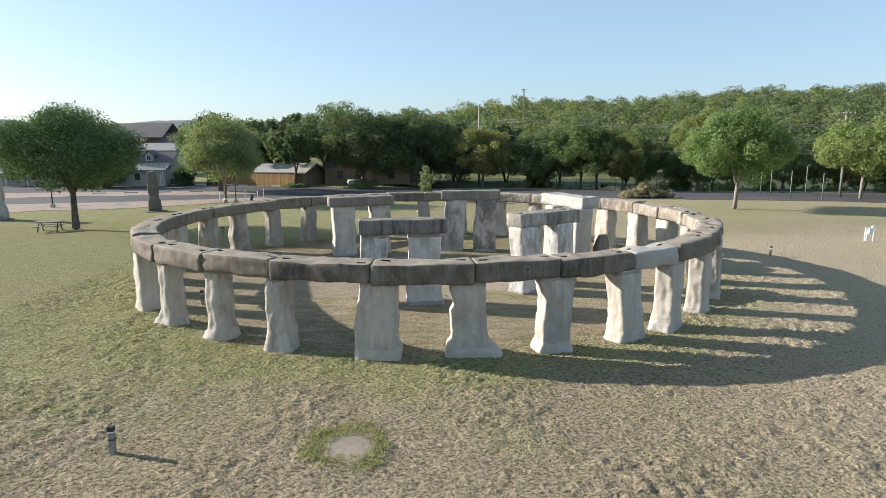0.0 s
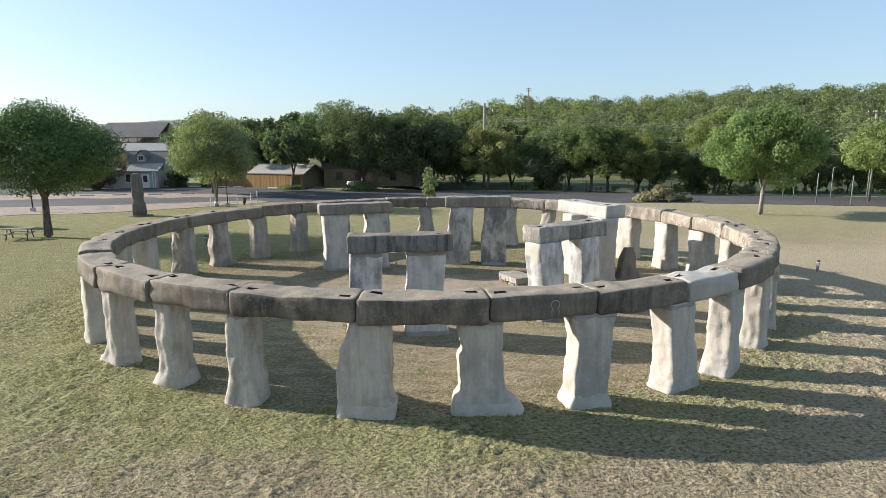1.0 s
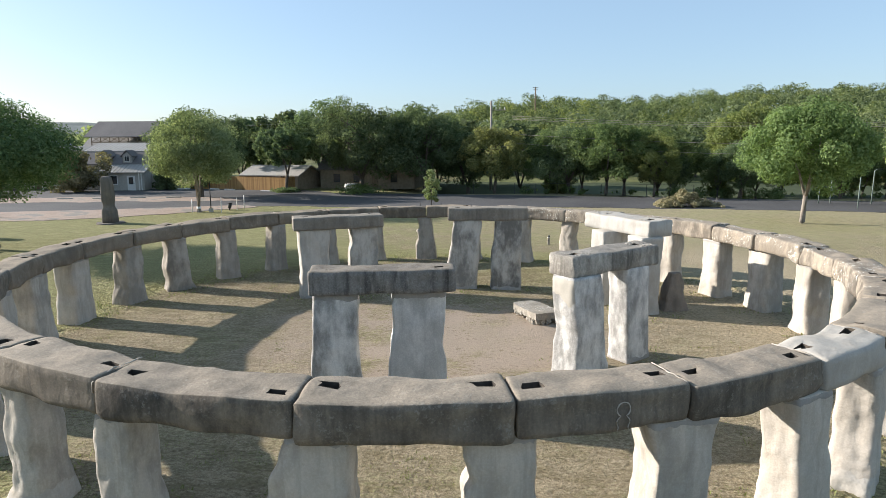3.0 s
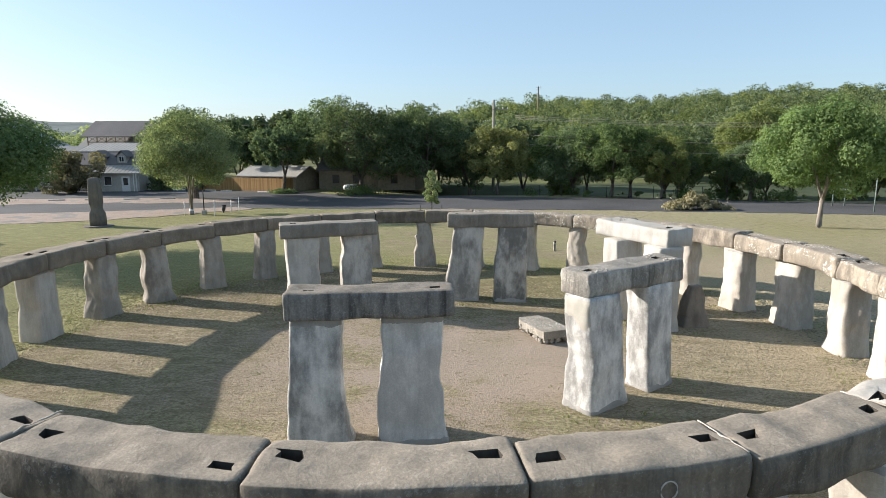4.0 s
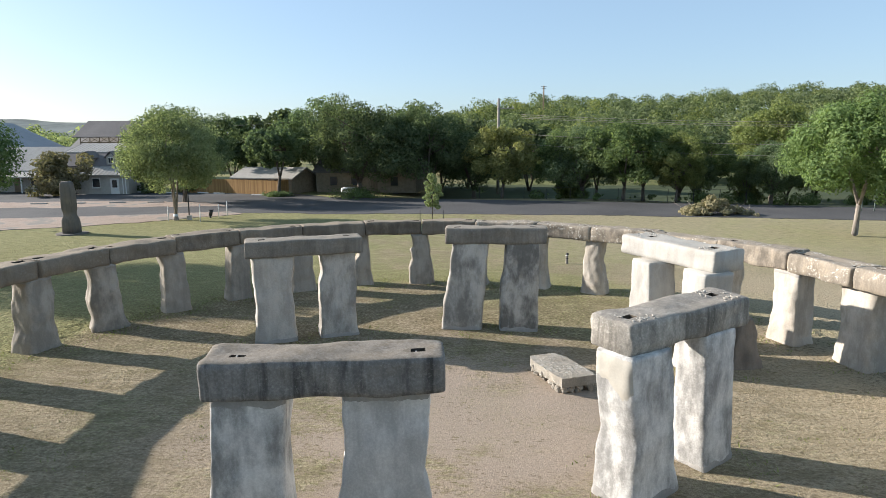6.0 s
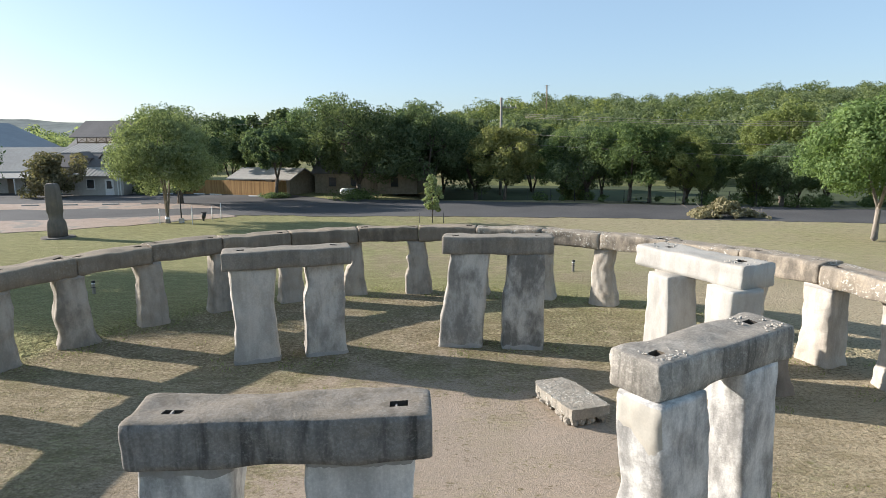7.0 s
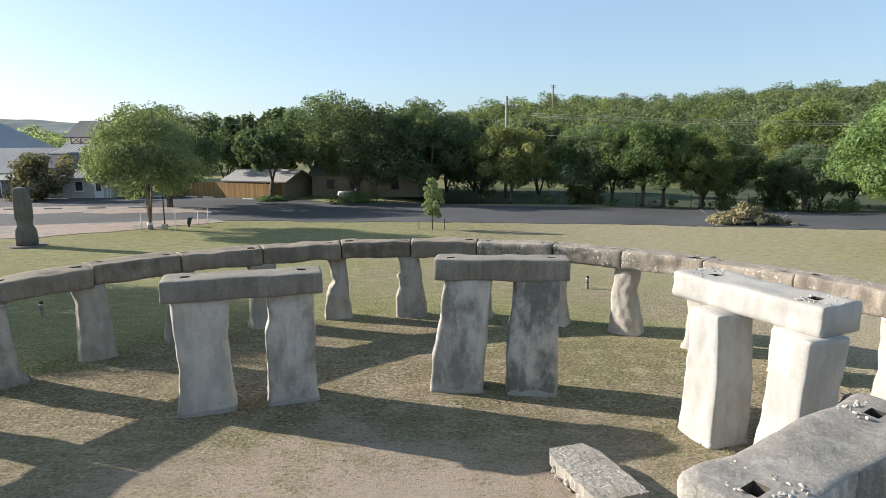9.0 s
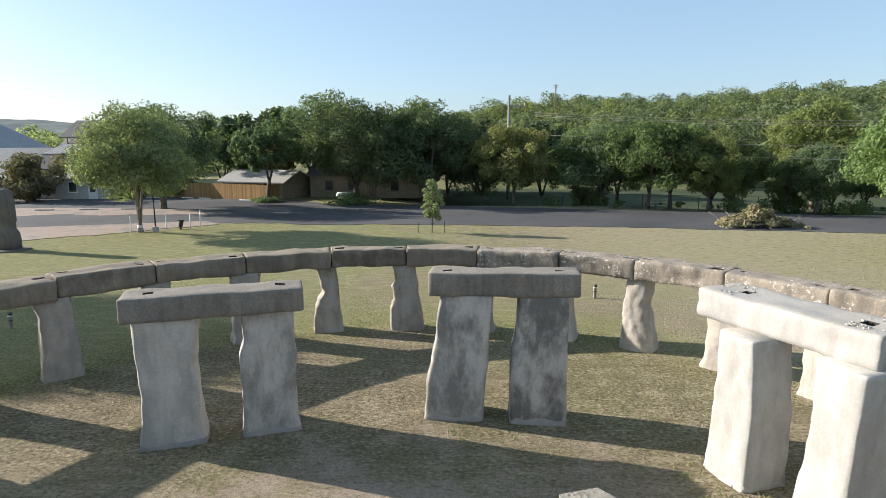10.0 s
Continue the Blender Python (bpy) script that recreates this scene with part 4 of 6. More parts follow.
for g, (p1, p2, turn, d, h, c, lturn, length, ldepth, lheight, m1, m2) in enumerate(GATES):
    white = m1 is M_TRI_WHITE
    for q, p in enumerate((p1, p2)):
        form = Form(1.25, d[q], h + 0.02, 50 + g * 3 + q, 0.05, 0.08, 0.045, GATE_SHAPES[g, q], twist=0.04, corner=10.0)
        ob = stone("gateway_upright", form, m1)
        ob.matrix_basis = pose(p[0], p[1], 0, 0, 0, turn)
        tagged(ob, "smooth white plastered upright of an inner gateway" if white else "whitish upright of an inner gateway with grey weather streaks", "standing stone", group="uprights of the inner gateways")
        if g == 0:
            coat("mortar_bed", form, M_MORTAR, ob, ragged(h - 0.17, 0.07, g * 2 + q, 0.3), lambda i: h + 0.015, "grey mortar under the lintel", 0.006, steps=6)
        coat("foot_skirt", form, M_TRI_WHITE if white else M_MORTAR, ob, lambda i: -0.1, ragged(0.13, 0.09, g * 2 + q + 30, 0.3), "uneven cement skirt round the foot", 0.014)
        if (g, q) == (1, 0):
            coat("repair_patch", form, M_REPAIR, ob, lambda i: 2.2 + 0.35 * noise.noise((i * 0.17, 2.0, 0.5)) + 0.03 * (i % 3), lambda i: h + 0.012, "smooth beige plaster repair", 0.02, lambda px, py: px == -1.0)
    ob = lintel("gateway_lintel", length, ldepth, lheight, 80 + g, m2, SOCKETS[g], 0.0, 0.042, 0.11)
    ob.matrix_basis = pose(c[0], c[1], h, 0, 0, lturn)
    if g == 0:                                       # a bar across each socket
        for u, side in ((0.135, -0.02), (0.89, -0.03)):
            part("socket_bar", box_bm(0.022, 0.3, 0.03, ((u - 0.5) * length + side, 0.06, lheight - 0.07)), M_LINTEL_PALE, ob, "pale bar across the open socket")
    if g in (1, 2):
        crumbs(ob, length, ldepth, lheight, g)
    tagged(ob, "thick white plastered lintel on an inner gateway" if white else "dark streaked lintel on an inner gateway", "lintel", group="lintels of the inner gateways")

ob = stone("small_stone", Form(0.8, 0.6, 1.45, 201, 0.1, 0.4, 0.07, point=0.35), M_DARKSTONE)
ob.matrix_basis = pose(8.75, 33.4, 0, 0, 0, 10)
tagged(ob, "small dark pointed stone standing inside the ring", "stone")


# ---- trees ----
def leaves(centres, radii, count, size, seed, up=0.25):
    """Vertices and faces of single leaf sprays scattered over the shells of clumps."""
    r = np.random.default_rng(seed)
    centres, radii = np.asarray(centres, float), np.asarray(radii, float)
    w = radii ** 2
    pick = r.choice(len(centres), count, p=w / w.sum())
    d = r.normal(size=(count, 3))
    d /= np.linalg.norm(d, axis=1)[:, None]
    rad = radii[pick] * (0.55 + 0.5 * r.random(count) ** 0.6)
    pos = centres[pick] + d * rad[:, None] * np.array([1, 1, 0.85])
    nrm = d * 0.9 + r.normal(size=(count, 3)) * 0.42 + np.array([0, 0, up])
    nrm /= np.linalg.norm(nrm, axis=1)[:, None]
    t = np.cross(nrm, r.normal(size=(count, 3)))
    t /= np.linalg.norm(t, axis=1)[:, None]
    b = np.cross(nrm, t)
    s = size * (0.6 + 0.8 * r.random(count))[:, None]
    v = np.stack([pos - t * s, pos - b * s * 0.5, pos + t * s, pos + b * s * 0.5], 1).reshape(-1, 3)
    f = np.arange(count * 4).reshape(-1, 4)
    return v, f


def leaf_object(name, v, f, material, parent=None):
    me = bpy.data.meshes.new(name)
    me.vertices.add(len(v))
    me.vertices.foreach_set("co", np.asarray(v, np.float32).ravel())
    me.loops.add(f.size)
    me.loops.foreach_set("vertex_index", f.astype(np.int32).ravel())
    me.polygons.add(len(f))
    me.polygons.foreach_set("loop_start", np.arange(0, f.size, 4, dtype=np.int32))
    me.update(calc_edges=True)
    me.materials.append(material)
    ob = new(name, me)
    if parent is not None:
        ob.parent = parent
    return ob


def tree(name, height, spread, base, seed, count, size, leaf, bark, trunk_r=0.2, forks=3, flat=0.75, clumps=70, label="", rough=0.42, stems=False):
    """A tapered trunk that forks into limbs, and a crown of many leaf sprays in uneven clumps."""
    rnd = random.Random(seed)
    root = tagged(new(name), label, "tree")
    mid_z, half = (height + base) / 2, (height - base) / 2
    cen, rad = [], []
    while len(cen) < clumps:
        d = Vector((rnd.gauss(0, 1), rnd.gauss(0, 1), rnd.gauss(0, 1))).normalized()
        reach = (0.45 + 0.42 * rnd.random() ** 0.5) * (1 + rough * noise.noise((d.x * 1.9 + seed, d.y * 1.9, d.z * 1.9)))
        zz = d.z * reach
        if zz < -0.45 and rnd.random() < 0.55:
            continue
        squeeze = 1.0 - 0.22 * max(0.0, zz) if flat < 1 else 1.0
        cen.append((d.x * reach * spread * squeeze, d.y * reach * spread * squeeze, mid_z + zz * half))
        rad.append(spread * (0.11 + 0.13 * rnd.random() + (0.05 if rough < 0.3 else 0.0)))
    v, f = leaves(cen, rad, count, size, seed)
    leaf_object("crown", v, f, leaf, root)
    pieces = []
    fork_z = base * rnd.uniform(0.75, 1.0)
    lean = (rnd.uniform(-0.2, 0.2), rnd.uniform(-0.2, 0.2))
    pts = [(0, 0, -0.2), (0, 0, 0.15), (lean[0] * 0.3, lean[1] * 0.3, fork_z * 0.5), (lean[0], lean[1], fork_z)]
    pieces.append(tube(pts, [trunk_r * 1.45, trunk_r * 1.15, trunk_r * 0.95, trunk_r * 0.85], 10))
    if stems:                                        # several slim stems from one foot
        pieces, fork_z = [], 0.35
        pts = [(0, 0, -0.2), (0, 0, 0.1), (0, 0, 0.35)]
        pieces.append(tube(pts, [trunk_r * 1.5, trunk_r * 1.35, trunk_r * 1.2], 10))
    top = Vector(pts[-1])
    order = sorted(range(len(cen)), key=lambda i: rnd.random())[: forks * 5]
    for q in range(forks):
        a = 2 * math.pi * (q + rnd.random() * 0.5) / forks
        out = spread * (0.13 if stems else 0.32)
        k = Vector((math.cos(a) * out, math.sin(a) * out, mid_z - 0.1 * half - fork_z)) + top
        m = top.lerp(k, 0.5) + Vector((rnd.uniform(-0.2, 0.2), rnd.uniform(-0.2, 0.2), 0.1))
        pieces.append(tube([top - Vector((0, 0, 0.15)), m, k], [trunk_r * 0.62, trunk_r * 0.48, trunk_r * 0.34], 8))
        for i in order[q * 5:q * 5 + 5]:
            c = Vector(cen[i])
            pieces.append(tube([k, k.lerp(c, 0.5) + Vector((0, 0, 0.2)), c], [trunk_r * 0.3, trunk_r * 0.2, trunk_r * 0.07], 6))
    tv, tf = join(pieces)
    mesh_object("trunk", tv, tf, bark, root)
    return root


def place(ob, x, y, turn=0.0, scale=1.0, z=None):
    zz = float(ground_z(x, y)) if z is None else z
    ob.matrix_basis = pose(x, y, zz, 0, 0, turn) @ Matrix.Diagonal((scale, scale, scale, 1))
    return ob


t = tree("lawn_tree", 9.0, 5.5, 3.3, 11, 56000, 0.088, M_LEAF_LAWN, M_BARK, 0.26, 3, 0.75, 110, "round leafy shade tree over a picnic table", 0.12)
place(t, -28.6, 47.6)
t = tree("lawn_tree", 9.4, 4.5, 2.4, 12, 40000, 0.1, M_LEAF_LIGHT, M_BARK_PALE, 0.17, 4, 0.75, 100, "bright green shade tree with slim pale stems beside the car park", 0.14, True)
place(t, -24.3, 68.8)
t = tree("lawn_tree", 9.6, 4.9, 2.4, 13, 44000, 0.108, M_LEAF_FRESH, M_BARK_PALE, 0.185, 3, 0.75, 80, "spreading green tree with a pale forked trunk on the lawn", 0.24)
place(t, 28.0, 58.8)

t = tree("garden_tree", 6.3, 2.0, 3.8, 14, 4500, 0.12, M_LEAF_LIGHT, M_BARK, 0.08, 3, 0.75, 30, "slender young tree in front of the long house", 0.4)
place(t, -61.5, 95.5)

# kinds of woodland tree, built once and copied
OAK = [tree("oak_tree", 12.2 + 0.6 * k, 7.6, 2.4, 21 + k, 22000, 0.178, M_LEAF_OAK, M_BARK, 0.36, 4, 0.9, 110, "tall dark evergreen oak behind the road") for k in range(3)]
WOOD = [tree("woodland_tree", 10.5 + k, 5.8, 2.2, 31 + k, 14500, 0.17, M_LEAF_WOOD, M_BARK, 0.24, 3, 0.9, 90, "green riverside tree behind the road") for k in range(3)]
GOLD = [tree("woodland_tree", 10.0 + k, 4.8, 1.8, 41 + k, 14000, 0.16, M_LEAF_GOLD, M_BARK, 0.22, 3, 0.9, 80, "yellow-green tree at the edge of the woods") for k in range(2)]
BACK = [tree("woodland_tree", 11.0 + k, 5.6, 1.2, 51 + k, 3600, 0.37, (M_LEAF_WOOD, M_LEAF_OAK, M_LEAF_HILL)[k], M_BARK, 0.24, 3, 0.9, 70, "green tree on the far bank of the river") for k in range(3)]
used = set()


def plant(kind, x, y, turn, scale):
    """The kind itself at its first place, copies after that."""
    m = pose(x, y, float(ground_z(x, y)), 0, 0, turn) @ Matrix.Diagonal((scale, scale, scale, 1))
    if kind.name not in used:
        used.add(kind.name)
        kind.matrix_basis = m
        return kind
    return copy_thing(kind, m)


# oaks round the houses, then the riverside row
for i, (x, y, k, s) in enumerate([(-31.0, 86.0, 0, 0.88), (-33, 108, 1, 0.85), (-19, 103, 2, 0.93), (-12, 93.5, 1, 0.92), (-8.0, 99, 0, 1.02),
                                  (-3.5, 95.5, 2, 0.92), (2.5, 97.0, 0, 0.88), (-26.5, 106, 2, 1.0), (-6, 105, 0, 1.08), (-14, 112, 1, 1.0), (-2, 108, 1, 0.95), (-20, 120, 0, 1.1), (-8, 118, 2, 1.05), (2, 116, 0, 1.05), (11, 110, 1, 1.0)]):
    plant(OAK[k] if y < 104 else BACK[1], x, y, i * 67, s if y < 104 else s * 1.1)
t = tree("oak_tree", 9.0, 4.0, 3.0, 27, 9000, 0.2, M_LEAF_OAK, M_BARK, 0.22, 2, 0.9, 60, "small oak in a planted island of the car park")
place(t, -22.3, 93.4)
rw = random.Random(3)
GOLD_AT = {12, 17}
for i in range(22):
    x = 16 + i * 3.1 + rw.uniform(-1, 1)
    y = road_far(x) + rw.uniform(2.0, 8.0)
    plant(GOLD[i % 2] if i in GOLD_AT else (WOOD[(i // 2) % 3] if i % 3 else OAK[i % 2]), x, y, rw.uniform(0, 360), rw.uniform(0.7, 0.9) if x < 24 else rw.uniform(0.5, 0.72))
for i in range(34):
    x = -6 + i * 3.3 + rw.uniform(-1.5, 1.5)
    y = road_far(x) + rw.uniform(44, 60)
    plant(BACK[i % 3], x, y, rw.uniform(0, 360), rw.uniform(0.6, 0.85))
for x, y, k, s in ((5.8, 91.0, 0, 1.32), (52.0, 92.0, 0, 1.1)):
    plant(GOLD[k], x, y, x * 31, s)
BRIGHT = tree("woodland_tree", 13.4, 5.6, 2.4, 45, 26000, 0.15, M_LEAF_YELLOW, M_BARK, 0.26, 4, 0.75, 110, "tall sunlit yellow-green tree by the river")
for x, y, k, s in ((12.6, 91.0, 2, 0.95), (17.4, 91.5, 1, 0.98)):
    plant(WOOD[k], x, y, x * 23, s)
for x, y, s in ((39.0, 92.5, 1.0), (24.6, 84.6, 0.58)):
    plant(BRIGHT, x, y, x * 31, s)
for x, y, s in ((-82, 172, 1.3), (-72, 168, 1.15), (-61, 165, 1.25), (-48, 158, 1.2), (-92, 176, 1.1), (-76, 160, 1.12), (-66, 158, 1.0)):
    plant(BACK[2], x, y, x * 17, s)
EDGE = tree("lawn_tree", 8.6, 5.0, 2.6, 15, 22000, 0.12, M_LEAF_YELLOW, M_BARK_PALE, 0.17, 3, 0.75, 90, "yellow-green tree with pale trunk at the lawn's edge", 0.3)
for x, y, s in ((46.2, 68.0, 1.0), (52.5, 69.5, 0.95), (59.0, 66.0, 1.0)):
    plant(EDGE, x, y, x * 9, s)


assert used == {k.name for k in OAK + WOOD + GOLD + BACK + [EDGE, BRIGHT]}

# woods on the hill, too many to count
def woods(count, span, quads, size, seed, lo=2.4, hi=4.6):
    r = np.random.default_rng(seed)
    cen, rad = [], []
    y0, y1, left, right = span
    step = math.sqrt((y1 - y0) * (right - left) * (y0 + y1) / 2 / count)
    spots = [(x + step * r.uniform(-0.4, 0.4), y + step * r.uniform(-0.4, 0.4)) for y in np.arange(y0, y1, step) for x in np.arange(left * y, right * y, step)]
    for x, y in spots:                               # crowns side by side, shade in the gaps between them
        s = lo + (hi - lo) * r.random() ** 1.5
        top = float(ground_z(x, y)) + s * (0.9 + 1.1 * r.random())
        cen.append((x, y, top))
        rad.append(s)
        for _ in range(3):                           # lobes of the crown
            cen.append((x + r.normal() * s * 0.45, y + r.normal() * s * 0.45, top + s * (0.25 + 0.3 * r.random())))
            rad.append(s * 0.5)
    return leaves(cen, rad, quads, size, seed + 1, 0.4)


for count, quads, size, seed, leaf, look_of in ((760, 150000, 0.44, 8, M_LEAF_HILLDARK, "dark evergreen crowns covering the wooded hill"),
                                                (480, 90000, 0.42, 9, M_LEAF_HILL, "mid-green crowns among the woods of the hill"),
                                                (170, 34000, 0.4, 10, M_LEAF_YELLOW, "yellow-green crowns scattered over the wooded hill")):
    v, f = woods(count, (150, 345, -0.02, 1.05), quads, size, seed, 2.5, 4.4)
    tagged(leaf_object("hill_woods", v, f, leaf), look_of, "woods", kind="stuff")
v, f = woods(420, (165, 340, -1.1, -0.22), 50000, 0.65, 18, 3.2, 5.0)
tagged(leaf_object("valley_woods", v, f, M_LEAF_LIGHT), "sunlit treetops of the valley behind the houses", "woods", kind="stuff")
v, f = leaves([(x, road_far(x) + rw.uniform(1.5, 6), 0.3) for x in np.arange(9, 75, 0.8)], [rw.choice((0.15, 0.25, 0.4, 0.9)) for _ in np.arange(9, 75, 0.8)], 14000, 0.11, 44)
tagged(leaf_object("undergrowth", v, f, M_LEAF_WOOD), "low scrub along the river bank", "undergrowth", kind="stuff")


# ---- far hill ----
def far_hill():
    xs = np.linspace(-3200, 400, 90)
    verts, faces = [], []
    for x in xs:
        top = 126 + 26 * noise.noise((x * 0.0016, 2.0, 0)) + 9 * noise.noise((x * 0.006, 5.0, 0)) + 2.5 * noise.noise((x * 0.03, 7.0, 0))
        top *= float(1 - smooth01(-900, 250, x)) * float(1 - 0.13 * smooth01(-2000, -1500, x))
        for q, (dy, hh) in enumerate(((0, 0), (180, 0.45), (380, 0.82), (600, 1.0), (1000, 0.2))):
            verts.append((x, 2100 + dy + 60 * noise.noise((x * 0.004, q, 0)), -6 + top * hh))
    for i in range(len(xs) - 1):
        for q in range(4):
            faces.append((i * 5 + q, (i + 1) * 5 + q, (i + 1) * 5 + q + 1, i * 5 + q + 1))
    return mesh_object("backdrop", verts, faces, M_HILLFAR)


tagged(far_hill(), "long wooded ridge on the horizon, haze painted into its grey-green", "hill", kind="structure")


# ---- buildings ----
M_DARK_SEAM = rough_material("seam_shade", (0.17, 0.165, 0.155), (0.23, 0.225, 0.21), 3.0, 0.05, 0.8, 0.1, 0.2)
M_GREY_SHEET = rough_material("grey_sheet", (0.27, 0.275, 0.285), (0.33, 0.335, 0.34), 3.0, 0.05, 0.75, 0.15, 0.2)


def gable_roof(w, d, eave, ridge, over, thick=0.14):
    """A gabled roof, ridge along x, as one solid."""
    b = bmesh.new()
    hw, hd = w / 2 + over, d / 2 + over
    drop = over * (ridge - eave) / (d / 2)
    prof = [(-hd, eave - drop), (0, ridge), (hd, eave - drop), (hd, eave - drop - thick), (0, ridge - thick), (-hd, eave - drop - thick)]
    ends = [[b.verts.new((sx * hw, y, z)) for y, z in prof] for sx in (-1, 1)]
    for k in range(6):
        m = (k + 1) % 6
        b.faces.new((ends[0][k], ends[0][m], ends[1][m], ends[1][k]))
    for e in ends:
        b.faces.new((e[0], e[1], e[4], e[5]))
        b.faces.new((e[1], e[2], e[3], e[4]))
    bmesh.ops.recalc_face_normals(b, faces=b.faces[:])
    return b


def seams(roof_ob, w, d, eave, ridge, over):
    """Standing seams of a metal roof, each a thin rib up the slope."""
    hw, hd = w / 2 + over, d / 2 + over
    drop = over * (ridge - eave) / (d / 2)
    n = int(2 * hw / 0.6)
    for s in (-1, 1):
        b = bmesh.new()
        q = [(-0.02, s * hd, eave - drop), (0.02, s * hd, eave - drop), (0.02, 0, ridge), (-0.02, 0, ridge)]
        lo = [b.verts.new((x, y, z - 0.01)) for x, y, z in q]
        hi = [b.verts.new((x, y, z + 0.009)) for x, y, z in q]
        b.faces.new(hi)
        for i in range(4):
            b.faces.new((lo[i], lo[(i + 1) % 4], hi[(i + 1) % 4], hi[i]))
        bmesh.ops.recalc_face_normals(b, faces=b.faces[:])
        me = bpy.data.meshes.new("seam")
        b.to_mesh(me)
        b.free()
        me.materials.append(M_METAL_ROOF)
        for k in range(n + 1):
            o = new("seam", me)
            o.parent = roof_ob
            o.location.x = -hw + 0.03 + k * (2 * hw - 0.06) / n


def gable_wall(w, d, eave, ridge):
    b = bmesh.new()
    prof = [(-d / 2, 0), (d / 2, 0), (d / 2, eave - 0.05), (0, ridge - 0.2), (-d / 2, eave - 0.05)]
    ends = [[b.verts.new((sx * w / 2, y, z)) for y, z in prof] for sx in (-1, 1)]
    for k in range(5):
        m = (k + 1) % 5
        b.faces.new((ends[0][k], ends[0][m], ends[1][m], ends[1][k]))
    b.faces.new(ends[0])
    b.faces.new(ends[1])
    bmesh.ops.recalc_face_normals(b, faces=b.faces[:])
    return b


def add_window(root, x, y, z, w, h, trim, facing=-1):
    """A window on the front wall: frame round a dark pane, with a sill."""
    fr = part("window", box_bm(w + 0.16, 0.08, h + 0.16, (x, y + facing * 0.02, z - 0.08)), trim, root)
    part("pane", box_bm(w, 0.04, h, (x, y + facing * 0.05, z)), M_GLASSDARK, fr)
    part("sill", box_bm(w + 0.24, 0.14, 0.05, (x, y + facing * 0.08, z - 0.13)), trim, fr)


def house(name, x, y, turn, w, d, eave, ridge, roof, wall, label, windows=(), doors=(), porch=0.0):
    root = tagged(new(name), label, "house")
    part("wall", gable_wall(w, d, eave, ridge), wall, root)
    top = part("roof", gable_roof(w, d, eave, ridge, 0.4), roof, root)
    if roof is M_METAL_ROOF:
        seams(top, w, d, eave, ridge, 0.4)
    for wx in windows:
        add_window(root, wx, -d / 2, 0.95, 0.95, 1.15, M_TIMBER if wall is M_STONEWALL else M_WHITE)
    for dx in doors:
        dr = part("door", box_bm(0.95, 0.08, 2.05, (dx, -d / 2 - 0.02, 0)), M_TIMBER, root)
        part("door_handle", box_bm(0.04, 0.06, 0.12, (dx + 0.36, -d / 2 - 0.08, 0.98)), M_DARKMETAL, dr)
    if porch:
        b = bmesh.new()
        y0, y1 = -d / 2 + 0.05, -d / 2 - porch
        q = [(-w / 2 - 0.2, y0, eave - 0.25), (w / 2 + 0.2, y0, eave - 0.25), (w / 2 + 0.2, y1, eave - 1.05), (-w / 2 - 0.2, y1, eave - 1.05)]
        upper = [b.verts.new(p) for p in q]
        low = [b.verts.new((p[0], p[1], p[2] - 0.1)) for p in q]
        b.faces.new(upper)
        b.faces.new(low[::-1])
        for i in range(4):
            b.faces.new((upper[i], low[i], low[(i + 1) % 4], upper[(i + 1) % 4]))
        bmesh.ops.recalc_face_normals(b, faces=b.faces[:])
        part("porch_roof", b, M_METAL_ROOF, root)
        n = max(2, int(w / 3))
        for k in range(n + 1):
            part("porch_post", box_bm(0.12, 0.12, eave - 1.1, (-w / 2 + 0.1 + k * (w - 0.2) / n, y1 + 0.15, 0)), M_WHITE, root)
    root.matrix_basis = pose(x, y, 0, 0, 0, turn)
    return root


def slope(x0, x1, low, high, thick=0.1):
    """One roof slope from its eave low (y, z) to its upper edge high."""
    b = bmesh.new()
    q = [(x0, *low), (x1, *low), (x1, *high), (x0, *high)]
    upper = [b.verts.new(p) for p in q]
    under = [b.verts.new((p[0], p[1], p[2] - thick)) for p in q]
    b.faces.new(upper)
    b.faces.new(under[::-1])
    for i in range(4):
        b.faces.new((upper[i], under[i], under[(i + 1) % 4], upper[(i + 1) % 4]))
    bmesh.ops.recalc_face_normals(b, faces=b.faces[:])
    return b


def ribs(roof_ob, x0, x1, low, high, step):
    """Standing ribs up one slope of a metal roof."""
    b = slope(-0.025, 0.025, (low[0], low[1] + 0.03), (high[0], high[1] + 0.03), 0.04)
    me = bpy.data.meshes.new("seam")
    b.to_mesh(me)
    b.free()
    me.materials.append(M_DARK_SEAM)
    n = int((x1 - x0) / step)
    for k in range(n + 1):
        o = new("seam", me)
        o.parent = roof_ob
        o.location.x = x0 + 0.03 + k * (x1 - x0 - 0.06) / n


